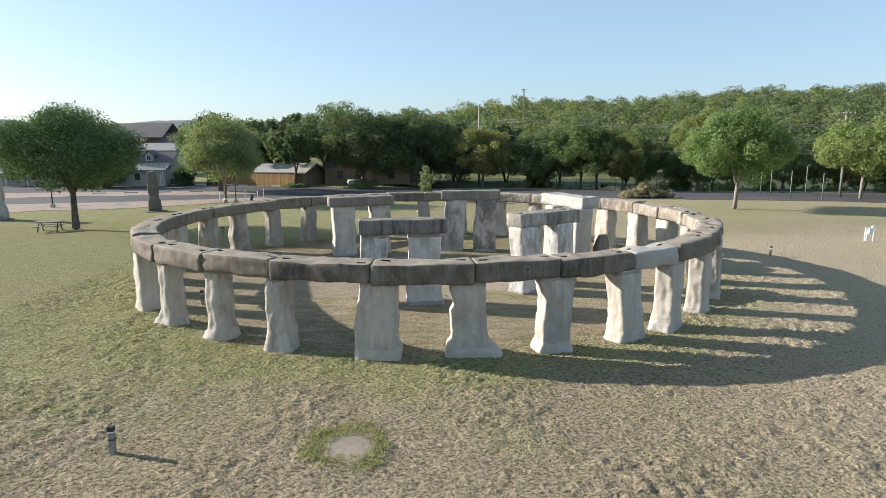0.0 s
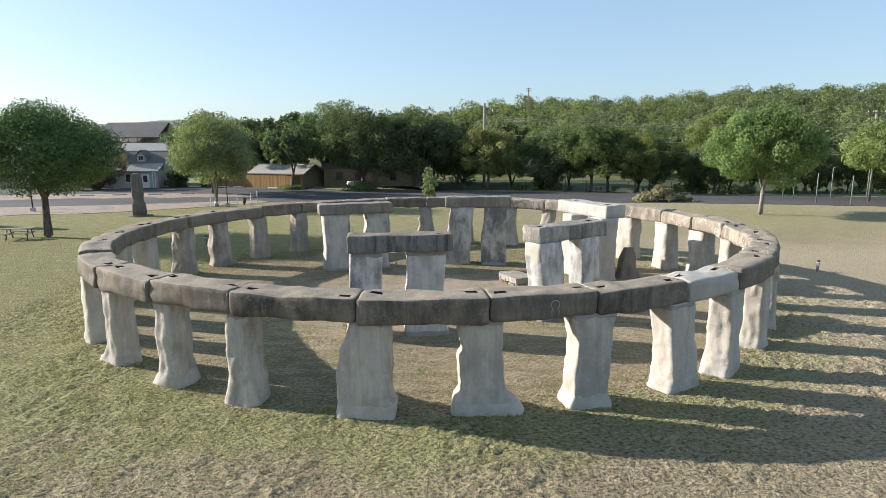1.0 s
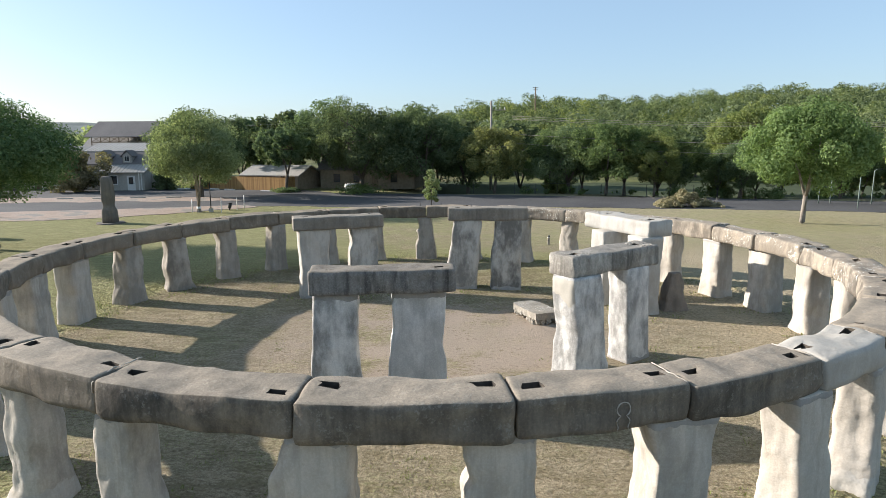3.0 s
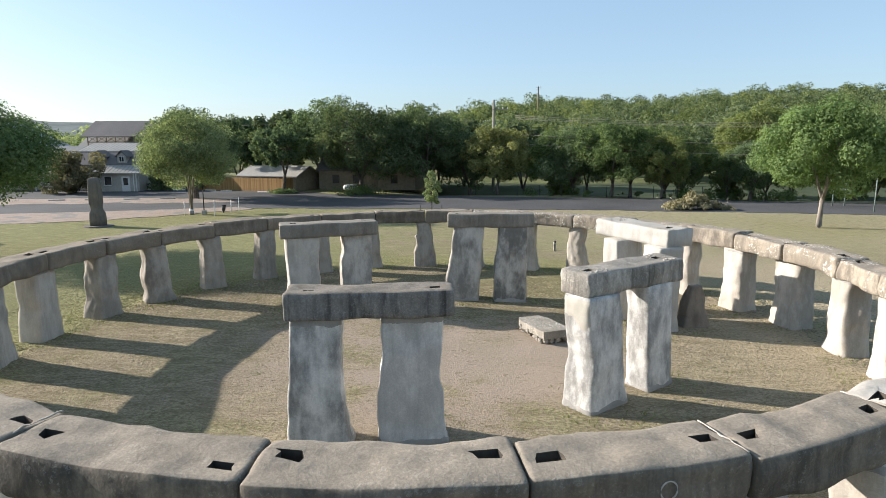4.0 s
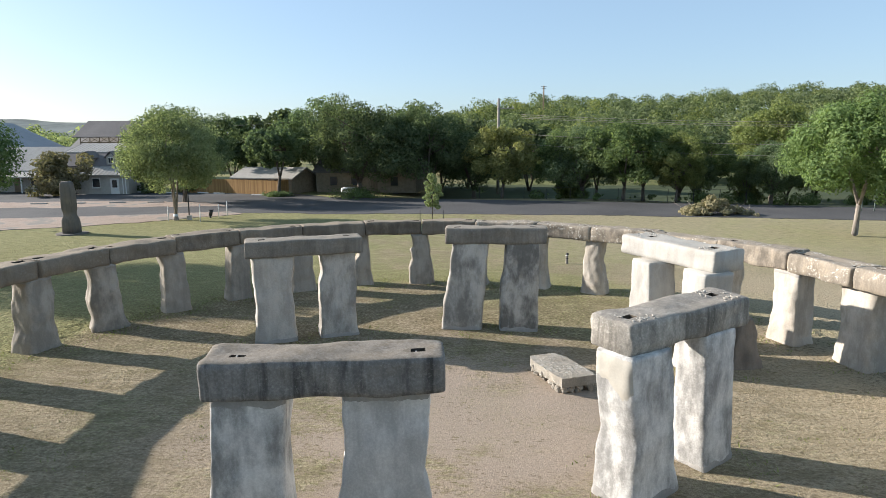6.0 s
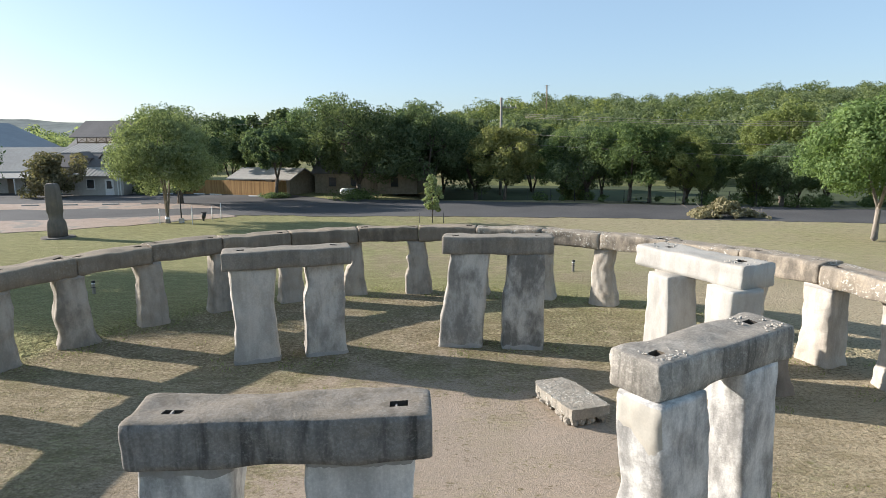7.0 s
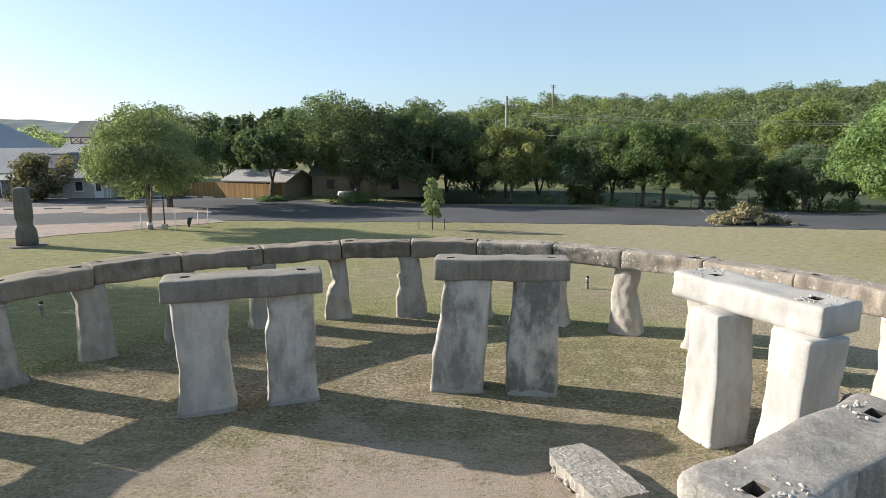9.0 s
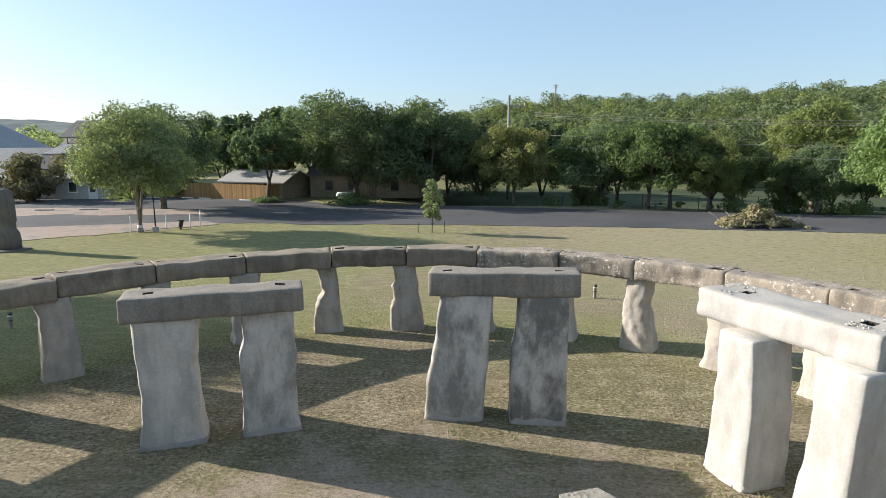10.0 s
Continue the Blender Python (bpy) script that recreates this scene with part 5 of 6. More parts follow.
def dormer_house(x, y, turn):
    """Metal roof on top, a dark shingled slope with dormers below it, and a one-storey front wing."""
    root = tagged(new("house"), "pale wooden house with dormers and ribbed metal roofs", "house")
    part("wall", box_bm(10.6, 8.4, 3.7, (0, 5.6, 0)), M_WALL, root)
    top = part("roof", slope(-5.7, 5.7, (4.3, 5.55), (9.4, 6.75)), M_METAL_ROOF, root, "light ribbed metal roof")
    ribs(top, -5.7, 5.7, (4.3, 5.55), (9.4, 6.75), 0.55)
    part("back_roof", slope(-5.7, 5.7, (14.0, 4.2), (9.4, 6.75)), M_METAL_ROOF, root)
    part("shingle_slope", slope(-5.6, 5.6, (1.2, 3.7), (4.4, 5.5)), M_BROWN_ROOF, root, "dark shingled roof slope")
    for sx in (-1, 1):
        b = bmesh.new()
        q = [(1.35, 3.6), (4.35, 5.4), (9.4, 6.65), (9.8, 3.6)]
        ends = [[b.verts.new((sx * 5.3 + dx, yy, zz)) for yy, zz in q] for dx in (-0.06, 0.06)]
        for k in range(4):
            b.faces.new((ends[0][k], ends[0][(k + 1) % 4], ends[1][(k + 1) % 4], ends[1][k]))
        b.faces.new(ends[0][::-1])
        b.faces.new(ends[1])
        bmesh.ops.recalc_face_normals(b, faces=b.faces[:])
        part("gable", b, M_WALL, root)
    for dx in (-1.3, 1.9):
        m = Matrix.Translation((dx, 2.6, 3.85)) @ Matrix.Rotation(math.pi / 2, 4, "Z")
        b = gable_wall(2.2, 1.25, 1.15, 1.75)
        bmesh.ops.transform(b, matrix=m, verts=b.verts[:])
        dm = part("dormer", b, M_WALL, root)
        b = gable_roof(2.2, 1.25, 1.18, 1.85, 0.22, 0.09)
        bmesh.ops.transform(b, matrix=m, verts=b.verts[:])
        part("dormer_roof", b, M_BROWN_ROOF, dm)
        part("dormer_window", box_bm(0.7, 0.08, 0.85, (dx, 1.48, 4.02)), M_WHITE, dm)
        for sx in (-0.16, 0.16):
            part("pane", box_bm(0.26, 0.05, 0.7, (dx + sx, 1.44, 4.1)), M_GLASSDARK, dm)
    wing = part("front_wing", box_bm(6.6, 2.6, 2.65, (1.9, 0.1, 0)), M_WALL, root)
    low = part("wing_roof", slope(-1.7, 5.5, (-1.6, 2.6), (1.5, 3.75)), M_METAL_ROOF, root, "ribbed metal roof of the front wing")
    ribs(low, -1.7, 5.5, (-1.6, 2.6), (1.5, 3.75), 0.55)
    add_window(root, 1.0, -1.2, 0.95, 0.9, 1.15, M_WHITE)
    dr = part("door", box_bm(1.1, 0.1, 2.1, (3.4, -1.22, 0)), M_WHITE, root, "pale door with a dark glazed panel")
    part("pane", box_bm(0.6, 0.05, 1.0, (3.4, -1.28, 0.9)), M_GLASSDARK, dr)
    part("door_handle", box_bm(0.04, 0.06, 0.12, (3.8, -1.3, 0.98)), M_DARKMETAL, dr)
    for px in (4.6, 4.95):
        part("porch_post", box_bm(0.1, 0.1, 2.5, (px, -1.5, 0)), M_WHITE, wing)
    root.matrix_basis = pose(x, y, 0, 0, 0, turn)


dormer_house(-49.0, 98.4, 4)
house("house", -65.0, 106.0, 4, 17.0, 10.0, 3.3, 6.3, M_METAL_ROOF, M_WALL, "long low house with a pale metal roof", (-5, -2, 1, 5.5), (3.2,), 2.4)
house("house", -83.5, 124.0, 90, 16.0, 20.0, 6.0, 10.6, M_GREY_SHEET, M_GREY_SHEET, "grey metal-clad gabled hall behind the houses", (-3, 3), (0,))
house("shed", -25.0, 101.5, -20, 9.5, 6.0, 2.2, 3.4, M_METAL_ROOF, M_STONEWALL, "low stone shed with a light metal roof behind a board fence", (2.5,), (0.5,))
house("house", -11.5, 103.0, -8, 14.0, 8.0, 3.0, 5.2, M_BROWN_ROOF, M_STONEWALL, "brown stone house in the shade of oaks", (-4.5, -1.5, 4.0), (1.2,))


def pavilion(x, y, turn):
    """The open-sided hall: lower metal roof, a band of trusses, and a raised brown roof."""
    root = tagged(new("pavilion"), "big open pavilion with a raised roof on lattice trusses", "building")
    w, d = 12.4, 15.0
    part("wall", gable_wall(w, d, 4.5, 8.6), M_WALL, root)
    seams(part("lower_roof", gable_roof(w + 1, d + 1, 4.7, 8.9, 0.6), M_METAL_ROOF, root), w + 1, d + 1, 4.7, 8.9, 0.6)
    part("upper_roof", gable_roof(w - 1, d - 5, 8.4, 11.1, 0.7), M_BROWN_ROOF, root)
    n = 6
    for s in (-1, 1):
        yy = s * (d - 5.4) / 2
        for k in range(n + 1):
            part("truss_post", box_bm(0.14, 0.14, 2.9, (-w / 2 + 0.8 + k * (w - 1.6) / n, yy, 5.4)), M_TIMBER, root)
        for z in (6.9, 8.1):
            part("truss_rail", box_bm(w - 1.4, 0.12, 0.16, (0, yy, z)), M_TIMBER, root)
        for k in range(n):
            x0 = -w / 2 + 0.8 + k * (w - 1.6) / n
            x1 = x0 + (w - 1.6) / n
            for a, c in (((x0, yy, 7.0), (x1, yy, 8.1)), ((x1, yy, 7.0), (x0, yy, 8.1))):
                v, f = tube([a, c], [0.05, 0.05], 5)
                mesh_object("truss_brace", v, f, M_TIMBER, root)
    root.matrix_basis = pose(x, y, 0, 0, 0, turn)


pavilion(-64.5, 135.5, 0)


def board_fence(points):
    """Upright boards on rails and posts."""
    root = tagged(new("board_fence"), "new orange-brown cedar board fence beside the shed", "fence")
    board = bpy.data.meshes.new("board")
    b = box_bm(0.135, 0.022, 1.85, (0, 0, 0.03))
    b.to_mesh(board)
    b.free()
    board.materials.append(M_CEDAR)
    rr = random.Random(2)
    for (x0, y0), (x1, y1) in zip(points, points[1:]):
        length, turn = math.hypot(x1 - x0, y1 - y0), math.atan2(y1 - y0, x1 - x0)
        n = int(length / 0.145)
        for k in range(n):
            t = (k + 0.5) / n
            o = new("board", board)
            o.parent = root
            o.matrix_basis = pose(x0 + (x1 - x0) * t, y0 + (y1 - y0) * t, rr.uniform(-0.02, 0.02), 0, 0, math.degrees(turn))
        off = Vector((-math.sin(turn), math.cos(turn), 0)) * 0.05
        for z in (0.35, 1.5):
            part("rail", box_bm(length, 0.04, 0.09, ((x0 + x1) / 2 + off.x, (y0 + y1) / 2 + off.y, z), turn=turn), M_CEDAR, root)
        for k in range(int(length / 2.4) + 1):
            t = min(1.0, k * 2.4 / length)
            part("post", box_bm(0.1, 0.1, 1.9, (x0 + (x1 - x0) * t + 2 * off.x, y0 + (y1 - y0) * t + 2 * off.y, 0), turn=turn), M_CEDAR, root)


board_fence([(-38.0, 99.8), (-31.0, 98.6), (-22.6, 94.6), (-22.0, 97.0)])


# ---- statues ----
def statue(x, y, turn, material, label, slim=1.0):
    """A tall carved monolith: broad shoulders below, a long flat head above."""
    rings = [(0.0, 0.74, 0.55), (0.6, 0.73, 0.54), (1.05, 0.70, 0.52), (1.25, 0.62, 0.45), (1.36, 0.54, 0.36), (1.75, 0.55, 0.36), (1.85, 0.62, 0.40), (2.6, 0.62, 0.43), (3.4, 0.58, 0.43), (3.75, 0.50, 0.38), (3.9, 0.36, 0.28)]
    verts, faces, n = [], [], len(PERIM)
    for z, hx, hy in rings:
        for px, py in PERIM:
            rr = 1.0 / (abs(px) ** 5 + abs(py) ** 5) ** 0.2
            o = noise.noise((px * 1.5, py * 1.5, z * 1.3)) * 0.03
            verts.append((px * rr * (hx * slim + o) - 0.03 * z * slim, py * rr * (hy + o) + 0.02 * z, z - 0.05))
    for k in range(len(rings) - 1):
        for i in range(n):
            j = (i + 1) % n
            faces.append((k * n + i, k * n + j, (k + 1) * n + j, (k + 1) * n + i))
    faces.append(tuple(range(n - 1, -1, -1)))
    faces.append(tuple((len(rings) - 1) * n + i for i in range(n)))
    ob = mesh_object("statue", verts, faces, material)
    ob.matrix_basis = pose(x, y, 0.06, 0, 0, turn)
    tagged(ob, label, "statue")
    pad = mesh_object("concrete_pad", *tube([(0, 0, -0.1), (0, 0, 0.1)], [1.15, 1.08], 18), M_STATUE, smooth=False)
    pad.matrix_basis = pose(x, y, 0, 0, 0, 0)
    tagged(pad, "low round concrete pad under the monolith", "pad")


statue(-28.4, 60.6, 8, M_STATUE, "tall dark grey carved monolith on a concrete pad", 0.72)
statue(-39.3, 54.2, 20, M_TRI_WHITE, "tall pale carved monolith on a concrete pad")


# ---- altar slab ----
def slab():
    """A tilted flat slab with a pitted top, resting on broken rubble."""
    root = tagged(new("altar_slab"), "low pitted stone slab resting on crumbling rubble", "stone")
    b = bmesh.new()
    w, l, th = 1.05, 2.15, 0.24
    nx_, ny_ = 22, 46
    def outline(v):
        return w / 2 * (0.62 + 0.38 * math.sin(min(1.0, v * 3.2 + 0.18) * math.pi / 2)) * (1.0 if v < 0.93 else 0.97)
    top = [[b.verts.new(((u / nx_ * 2 - 1) * outline(v / ny_) + 0.04 * noise.noise((v * 0.4, 3, 0)), (0.5 - v / ny_) * l,
                         0.36 + 0.10 * v / ny_ + 0.016 * noise.noise((u * 0.9, v * 0.9, 1)) + 0.012 * noise.noise((u * 2.1, v * 2.1, 4)))) for u in range(nx_ + 1)] for v in range(ny_ + 1)]
    for v in range(ny_):
        for u in range(nx_):
            b.faces.new((top[v][u], top[v + 1][u], top[v + 1][u + 1], top[v][u + 1]))
    rim = [top[0][u] for u in range(nx_ + 1)] + [top[v][nx_] for v in range(1, ny_ + 1)] + [top[ny_][u] for u in range(nx_ - 1, -1, -1)] + [top[v][0] for v in range(ny_ - 1, 0, -1)]
    low = [b.verts.new((p.co.x * (1 + 0.03 * noise.noise((i * 0.7, 0, 0))), p.co.y, p.co.z - th - 0.04 * noise.noise((i * 0.5, 9, 0)))) for i, p in enumerate(rim)]
    for i in range(len(rim)):
        j = (i + 1) % len(rim)
        b.faces.new((rim[i], low[i], low[j], rim[j]))
    b.faces.new(low)
    bmesh.ops.recalc_face_normals(b, faces=b.faces[:])
    part("slab_top", b, M_SLAB, root)
    rr = random.Random(4)
    for k in range(64):
        v = rr.random()
        s = rr.choice((-1, 1))
        x, y = (s * outline(v) * rr.uniform(0.72, 0.93), (0.5 - v) * l * 0.95) if k < 52 else (rr.uniform(-0.4, 0.4), -l / 2 + 0.1)
        q = bmesh.new()
        bmesh.ops.create_icosphere(q, subdivisions=1, radius=rr.uniform(0.06, 0.12))
        for p in q.verts:
            p.co *= 1 + 0.35 * noise.noise(p.co * 9 + Vector((k, 0, 0)))
        bmesh.ops.transform(q, matrix=pose(x, y, rr.uniform(0.02, 0.2), rr.uniform(0, 90), 0, rr.uniform(0, 360)), verts=q.verts[:])
        part("rubble_stone", q, M_SLAB, root)
    root.matrix_basis = pose(3.2, 32.25, 0, 0, 0, 19)


slab()


# ---- small things on the lawn ----
def path_light(x, y, turn=0.0, h=0.62):
    root = tagged(new("path_light"), "short grey post with a small dark floodlight on top", "lamp", group="path lights on the lawn")
    part("post", box_bm(0.11, 0.11, h - 0.1, (0, 0, 0), 0.01), M_GREYWOOD, root)
    part("lamp_head", box_bm(0.15, 0.11, 0.12, (0, -0.02, h - 0.08), 0.025), M_DARKMETAL, root)
    part("bracket", box_bm(0.13, 0.13, 0.03, (0, 0, h - 0.28)), M_DARKMETAL, root)
    part("cap", box_bm(0.12, 0.12, 0.03, (0, 0, h - 0.11)), M_WHITE, root)
    root.matrix_basis = pose(x, y, -0.06, 0, 2, turn)


for q, (x, y) in enumerate([(-7.13, 12.3), (18.6, 34.4), (6.33, 48.95), (-15.9, 44.0), (-9.9, 24.6)]):
    path_light(x, y, q * 50)


def meter_board(x, y):
    root = tagged(new("meter_board"), "white utility box on white posts on the lawn", "utility box")
    for dx in (-0.42, 0.42):
        part("post", box_bm(0.07, 0.07, 1.15, (dx, 0, 0)), M_WHITE, root)
    part("post", box_bm(0.06, 0.06, 0.9, (-0.1, 0.15, 0)), M_WHITE, root)
    for z in (0.78, 0.95):
        part("rail", box_bm(0.95, 0.05, 0.07, (0, -0.06, z)), M_WHITE, root)
    part("box", box_bm(0.42, 0.2, 0.48, (-0.12, -0.18, 0.62), 0.02), M_WHITE, root)
    part("box", box_bm(0.26, 0.16, 0.2, (0.12, -0.16, 1.08), 0.015), M_WHITE, root)
    root.matrix_basis = pose(x, y, 0, 0, 0, 12) @ Matrix.Diagonal((0.78, 0.78, 0.78, 1))


meter_board(27.75, 39.6)


def picnic_table(x, y, turn):
    root = tagged(new("picnic_table"), "weathered grey picnic table with attached benches under the tree", "picnic table")
    for k in range(5):
        part("tabletop_board", box_bm(1.85, 0.14, 0.04, (0, -0.3 + k * 0.15, 0.72)), M_GREYWOOD, root)
    for s in (-1, 1):
        for k in range(2):
            part("bench_board", box_bm(1.85, 0.13, 0.04, (0, s * (0.66 + k * 0.14), 0.42)), M_GREYWOOD, root)
    for sx in (-0.65, 0.65):
        part("cross_beam", box_bm(0.06, 1.6, 0.09, (sx, 0, 0.33)), M_GREYWOOD, root)
        for s in (-1, 1):
            v, f = tube([(sx, s * 0.62, 0), (sx, s * 0.22, 0.72)], [0.04, 0.04], 6)
            mesh_object("leg", v, f, M_DARKMETAL, root)
    root.matrix_basis = pose(x, y, 0.01, 0, 0, turn)


picnic_table(-30.2, 46.9, 15)


def pole(name, x, y, h, r, material, label, category, arm=None, lean=0.0):
    root = tagged(new(name), label, category)
    v, f = tube([(0, 0, -0.1), (0, 0, h * 0.5), (lean, 0, h)], [r * 1.15, r, r * 0.85], 8)
    mesh_object("shaft", v, f, material, root)
    if arm == "hook":
        v, f = tube([(lean, 0, h - 0.02), (lean + 0.25, 0, h + 0.18), (lean + 0.55, 0, h + 0.2)], [r * 0.8, r * 0.7, r * 0.7], 6)
        mesh_object("arm", v, f, material, root)
        part("lamp_head", box_bm(0.35, 0.14, 0.08, (lean + 0.65, 0, h + 0.14), 0.02), M_DARKMETAL, root)
    elif arm == "cross":
        for k, z in enumerate((h - 0.35, h - 1.1)):
            part("crossarm", box_bm(2.2 - 0.4 * k, 0.1, 0.12, (lean, -0.12, z)), M_TIMBER, root)
            for q in (-0.9, -0.4, 0.4, 0.9):
                v, f = tube([(lean + q * (1 - 0.15 * k), -0.12, z + 0.12), (lean + q * (1 - 0.15 * k), -0.12, z + 0.3)], [0.04, 0.03], 6)
                mesh_object("insulator", v, f, M_WHITE, root)
    elif arm == "side":
        part("crossarm", box_bm(2.3, 0.12, 0.14, (1.05, -0.14, h - 1.45)), M_GREYWOOD, root)
        for q in (0.7, 1.3, 2.0):
            v, f = tube([(q, -0.14, h - 1.31), (q, -0.14, h - 1.0)], [0.05, 0.035], 6)
            mesh_object("insulator", v, f, M_WHITE, root)
    elif arm == "base":
        part("footing", box_bm(0.34, 0.34, 0.4, (0, 0, 0), 0.02), M_WALL, root)
        part("lamp_head", box_bm(0.5, 0.22, 0.1, (0.2, 0, h - 0.02), 0.02), M_DARKMETAL, root)
    root.matrix_basis = pose(x, y, float(ground_z(x, y)), 0, 0, 0)
    return root


pole("lamp_post", -23.2, 69.0, 3.6, 0.05, M_DARKMETAL, "thin dark lamp post in a small concrete footing", "lamp post", "base")
pole("lamp_post", -41.2, 64.9, 4.2, 0.06, M_DARKMETAL, "thin dark lamp post by the car park", "lamp post", "base")
for x, y, h, arm in ((38.4, 74.4, 3.3, None), (39.6, 74.4, 3.4, "hook"), (39.1, 69.2, 3.1, None), (43.6, 74.0, 3.4, "hook"), (40.9, 66.3, 3.0, None), (47.4, 73.6, 3.4, None)):
    pole("sports_pole", x, y, h, 0.05, M_GREENMETAL, "thin grey-green metal pole at the edge of the lawn", "pole", arm)
pole("power_pole", 45.5, 70.4, 9.6, 0.115, M_GREYWOOD, "weathered wooden power pole with a cross arm", "power pole", "cross", -0.25)
pole("power_pole", 6.2, 105.0, 14.4, 0.2, M_GREYWOOD, "grey power pole with a one-sided arm above the trees", "power pole", "side")
pole("power_pole", 34.0, 263.0, 28.3 - float(ground_z(34, 263)), 0.28, M_TIMBER, "tall power pole on the wooded slope", "power pole", "cross")


def wire(a, b, sag, label="thin dark overhead power line"):
    pts = []
    for k in range(17):
        t = k / 16
        p = Vector(a).lerp(Vector(b), t)
        p.z -= sag * 4 * t * (1 - t)
        pts.append(p)
    v, f = tube(pts, [0.018] * 17, 5)
    tagged(mesh_object("power_line", v, f, M_GREYWOOD), label, "cable", group="overhead lines")


for dz, dy in ((0, 0), (1.15, 0.4), (3.2, 0.8), (3.45, 1.0), (3.0, 0.2)):
    wire((8.0, 90.0 + dy, 6.4 + dz), (76.0, 62.0 + dy, 6.0 + dz), 1.3)
wire((-40.0, 108.0, 9.2), (-14.0, 98.0, 10.2), 0.4)


def sapling(x, y):
    root = tagged(new("sapling"), "young leafy tree held by two thin stakes", "tree")
    rr = random.Random(6)
    cen, rad, twigs = [], [], []
    for k in range(34):                              # loose sprays along slim branches
        z = 0.9 + 2.7 * (k / 33)
        a, out = k * 2.4, (1.0 - 0.75 * abs(z - 1.9) / 1.8) * rr.uniform(0.35, 0.95)
        tip = (math.cos(a) * out, math.sin(a) * out, z + 0.25)
        cen.append(tip)
        rad.append(rr.uniform(0.16, 0.3))
        twigs.append(tube([(0, 0, z - 0.35), tip], [0.012, 0.005], 4))
    v, f = leaves(cen, rad, 3000, 0.085, 61)
    leaf_object("crown", v, f, M_LEAF_LIGHT, root)
    v, f = join([tube([(0, 0, -0.1), (0.04, 0, 1.4), (0, 0, 3.5)], [0.04, 0.03, 0.01], 6)] + twigs)
    mesh_object("trunk", v, f, M_BARK, root)
    for s in (-1.05, 0.95):
        v, f = tube([(s, 0, -0.1), (s, 0, 0.85)], [0.03, 0.03], 6)
        mesh_object("stake", v, f, M_DARKMETAL, root)
    root.matrix_basis = pose(x, y, 0, 0, 0, 0)


sapling(-1.83, 68.6)


def brush_pile(x, y):
    root = tagged(new("brush_pile"), "heap of cut branches with dry brown leaves beside the road", "brush pile")
    rr = random.Random(7)
    cen, rad = [], []
    for _ in range(110):
        u, w = rr.uniform(-1, 1), rr.uniform(-1, 1)
        top = 1.6 * (1 - abs(u + 0.1) ** 1.4) * (1 - 0.6 * w * w)
        cen.append((u * 3.05, w * 1.4, max(0.1, top * rr.uniform(0.3, 1.0))))
        rad.append(rr.uniform(0.2, 0.42))
    v, f = leaves(cen, rad, 9000, 0.1, 71)
    leaf_object("leaves", v, f, M_LEAF_DRY, root)
    pcs = []
    for _ in range(46):
        u = rr.uniform(-2.8, 2.8)
        p = Vector((u, rr.uniform(-1.2, 1.2), rr.uniform(0.05, 0.5)))
        q = p + Vector((rr.uniform(-1.2, 1.2), rr.uniform(-0.8, 0.8), rr.uniform(0.2, 0.8)))
        pcs.append(tube([p, q], [0.03, 0.012], 5))
    v, f = join(pcs)
    mesh_object("branches", v, f, M_BARK_PALE, root)
    root.matrix_basis = pose(x, y, 0, 0, 0, -6)


brush_pile(24.0, 72.0)


def shrub(x, y, w, h, leaf, label, seed, count=5000, size=0.16):
    root = tagged(new("shrub"), label, "shrub")
    rr = random.Random(seed)
    cen = [(rr.gauss(0, 0.42) * w / 2, rr.gauss(0, 0.42) * w / 2, rr.uniform(0.12, 0.86) * h) for _ in range(46)]
    v, f = leaves(cen, [w * rr.uniform(0.12, 0.2) for _ in cen], count, size, seed)
    leaf_object("foliage", v, f, leaf, root)
    v, f = join([tube([(0, 0, -0.1), Vector(c) * 0.5, c], [0.07, 0.05, 0.02], 5) for c in cen[:10]])
    mesh_object("stems", v, f, M_BARK, root)
    root.matrix_basis = pose(x, y, float(ground_z(x, y)), 0, 0, 0)


shrub(-51.4, 95.0, 6.4, 5.8, M_LEAF_RUST, "broad reddish-brown shrub in front of the houses", 81, 8000, 0.2)
shrub(-41.4, 99.5, 4.0, 2.8, M_LEAF_OAK, "dark green shrub against the house", 82)
shrub(-35.5, 100.5, 4.0, 2.4, M_LEAF_OAK, "dark green shrub against the house", 83)
shrub(14.0, 92.0, 3.0, 2.2, M_LEAF_YELLOW, "sunlit bush on the river bank", 84, 3000)
shrub(33.0, 86.5, 3.0, 3.4, M_LEAF_YELLOW, "sunlit bush on the river bank", 85, 3000)
shrub(-22.2, 93.0, 3.0, 0.35, M_LEAF_OAK, "low dark planting round the oak in the car park", 86, 2500, 0.12)
shrub(-12.0, 90.8, 6.0, 0.7, M_LEAF_WOOD, "low planting round the oaks", 87, 2500, 0.12)

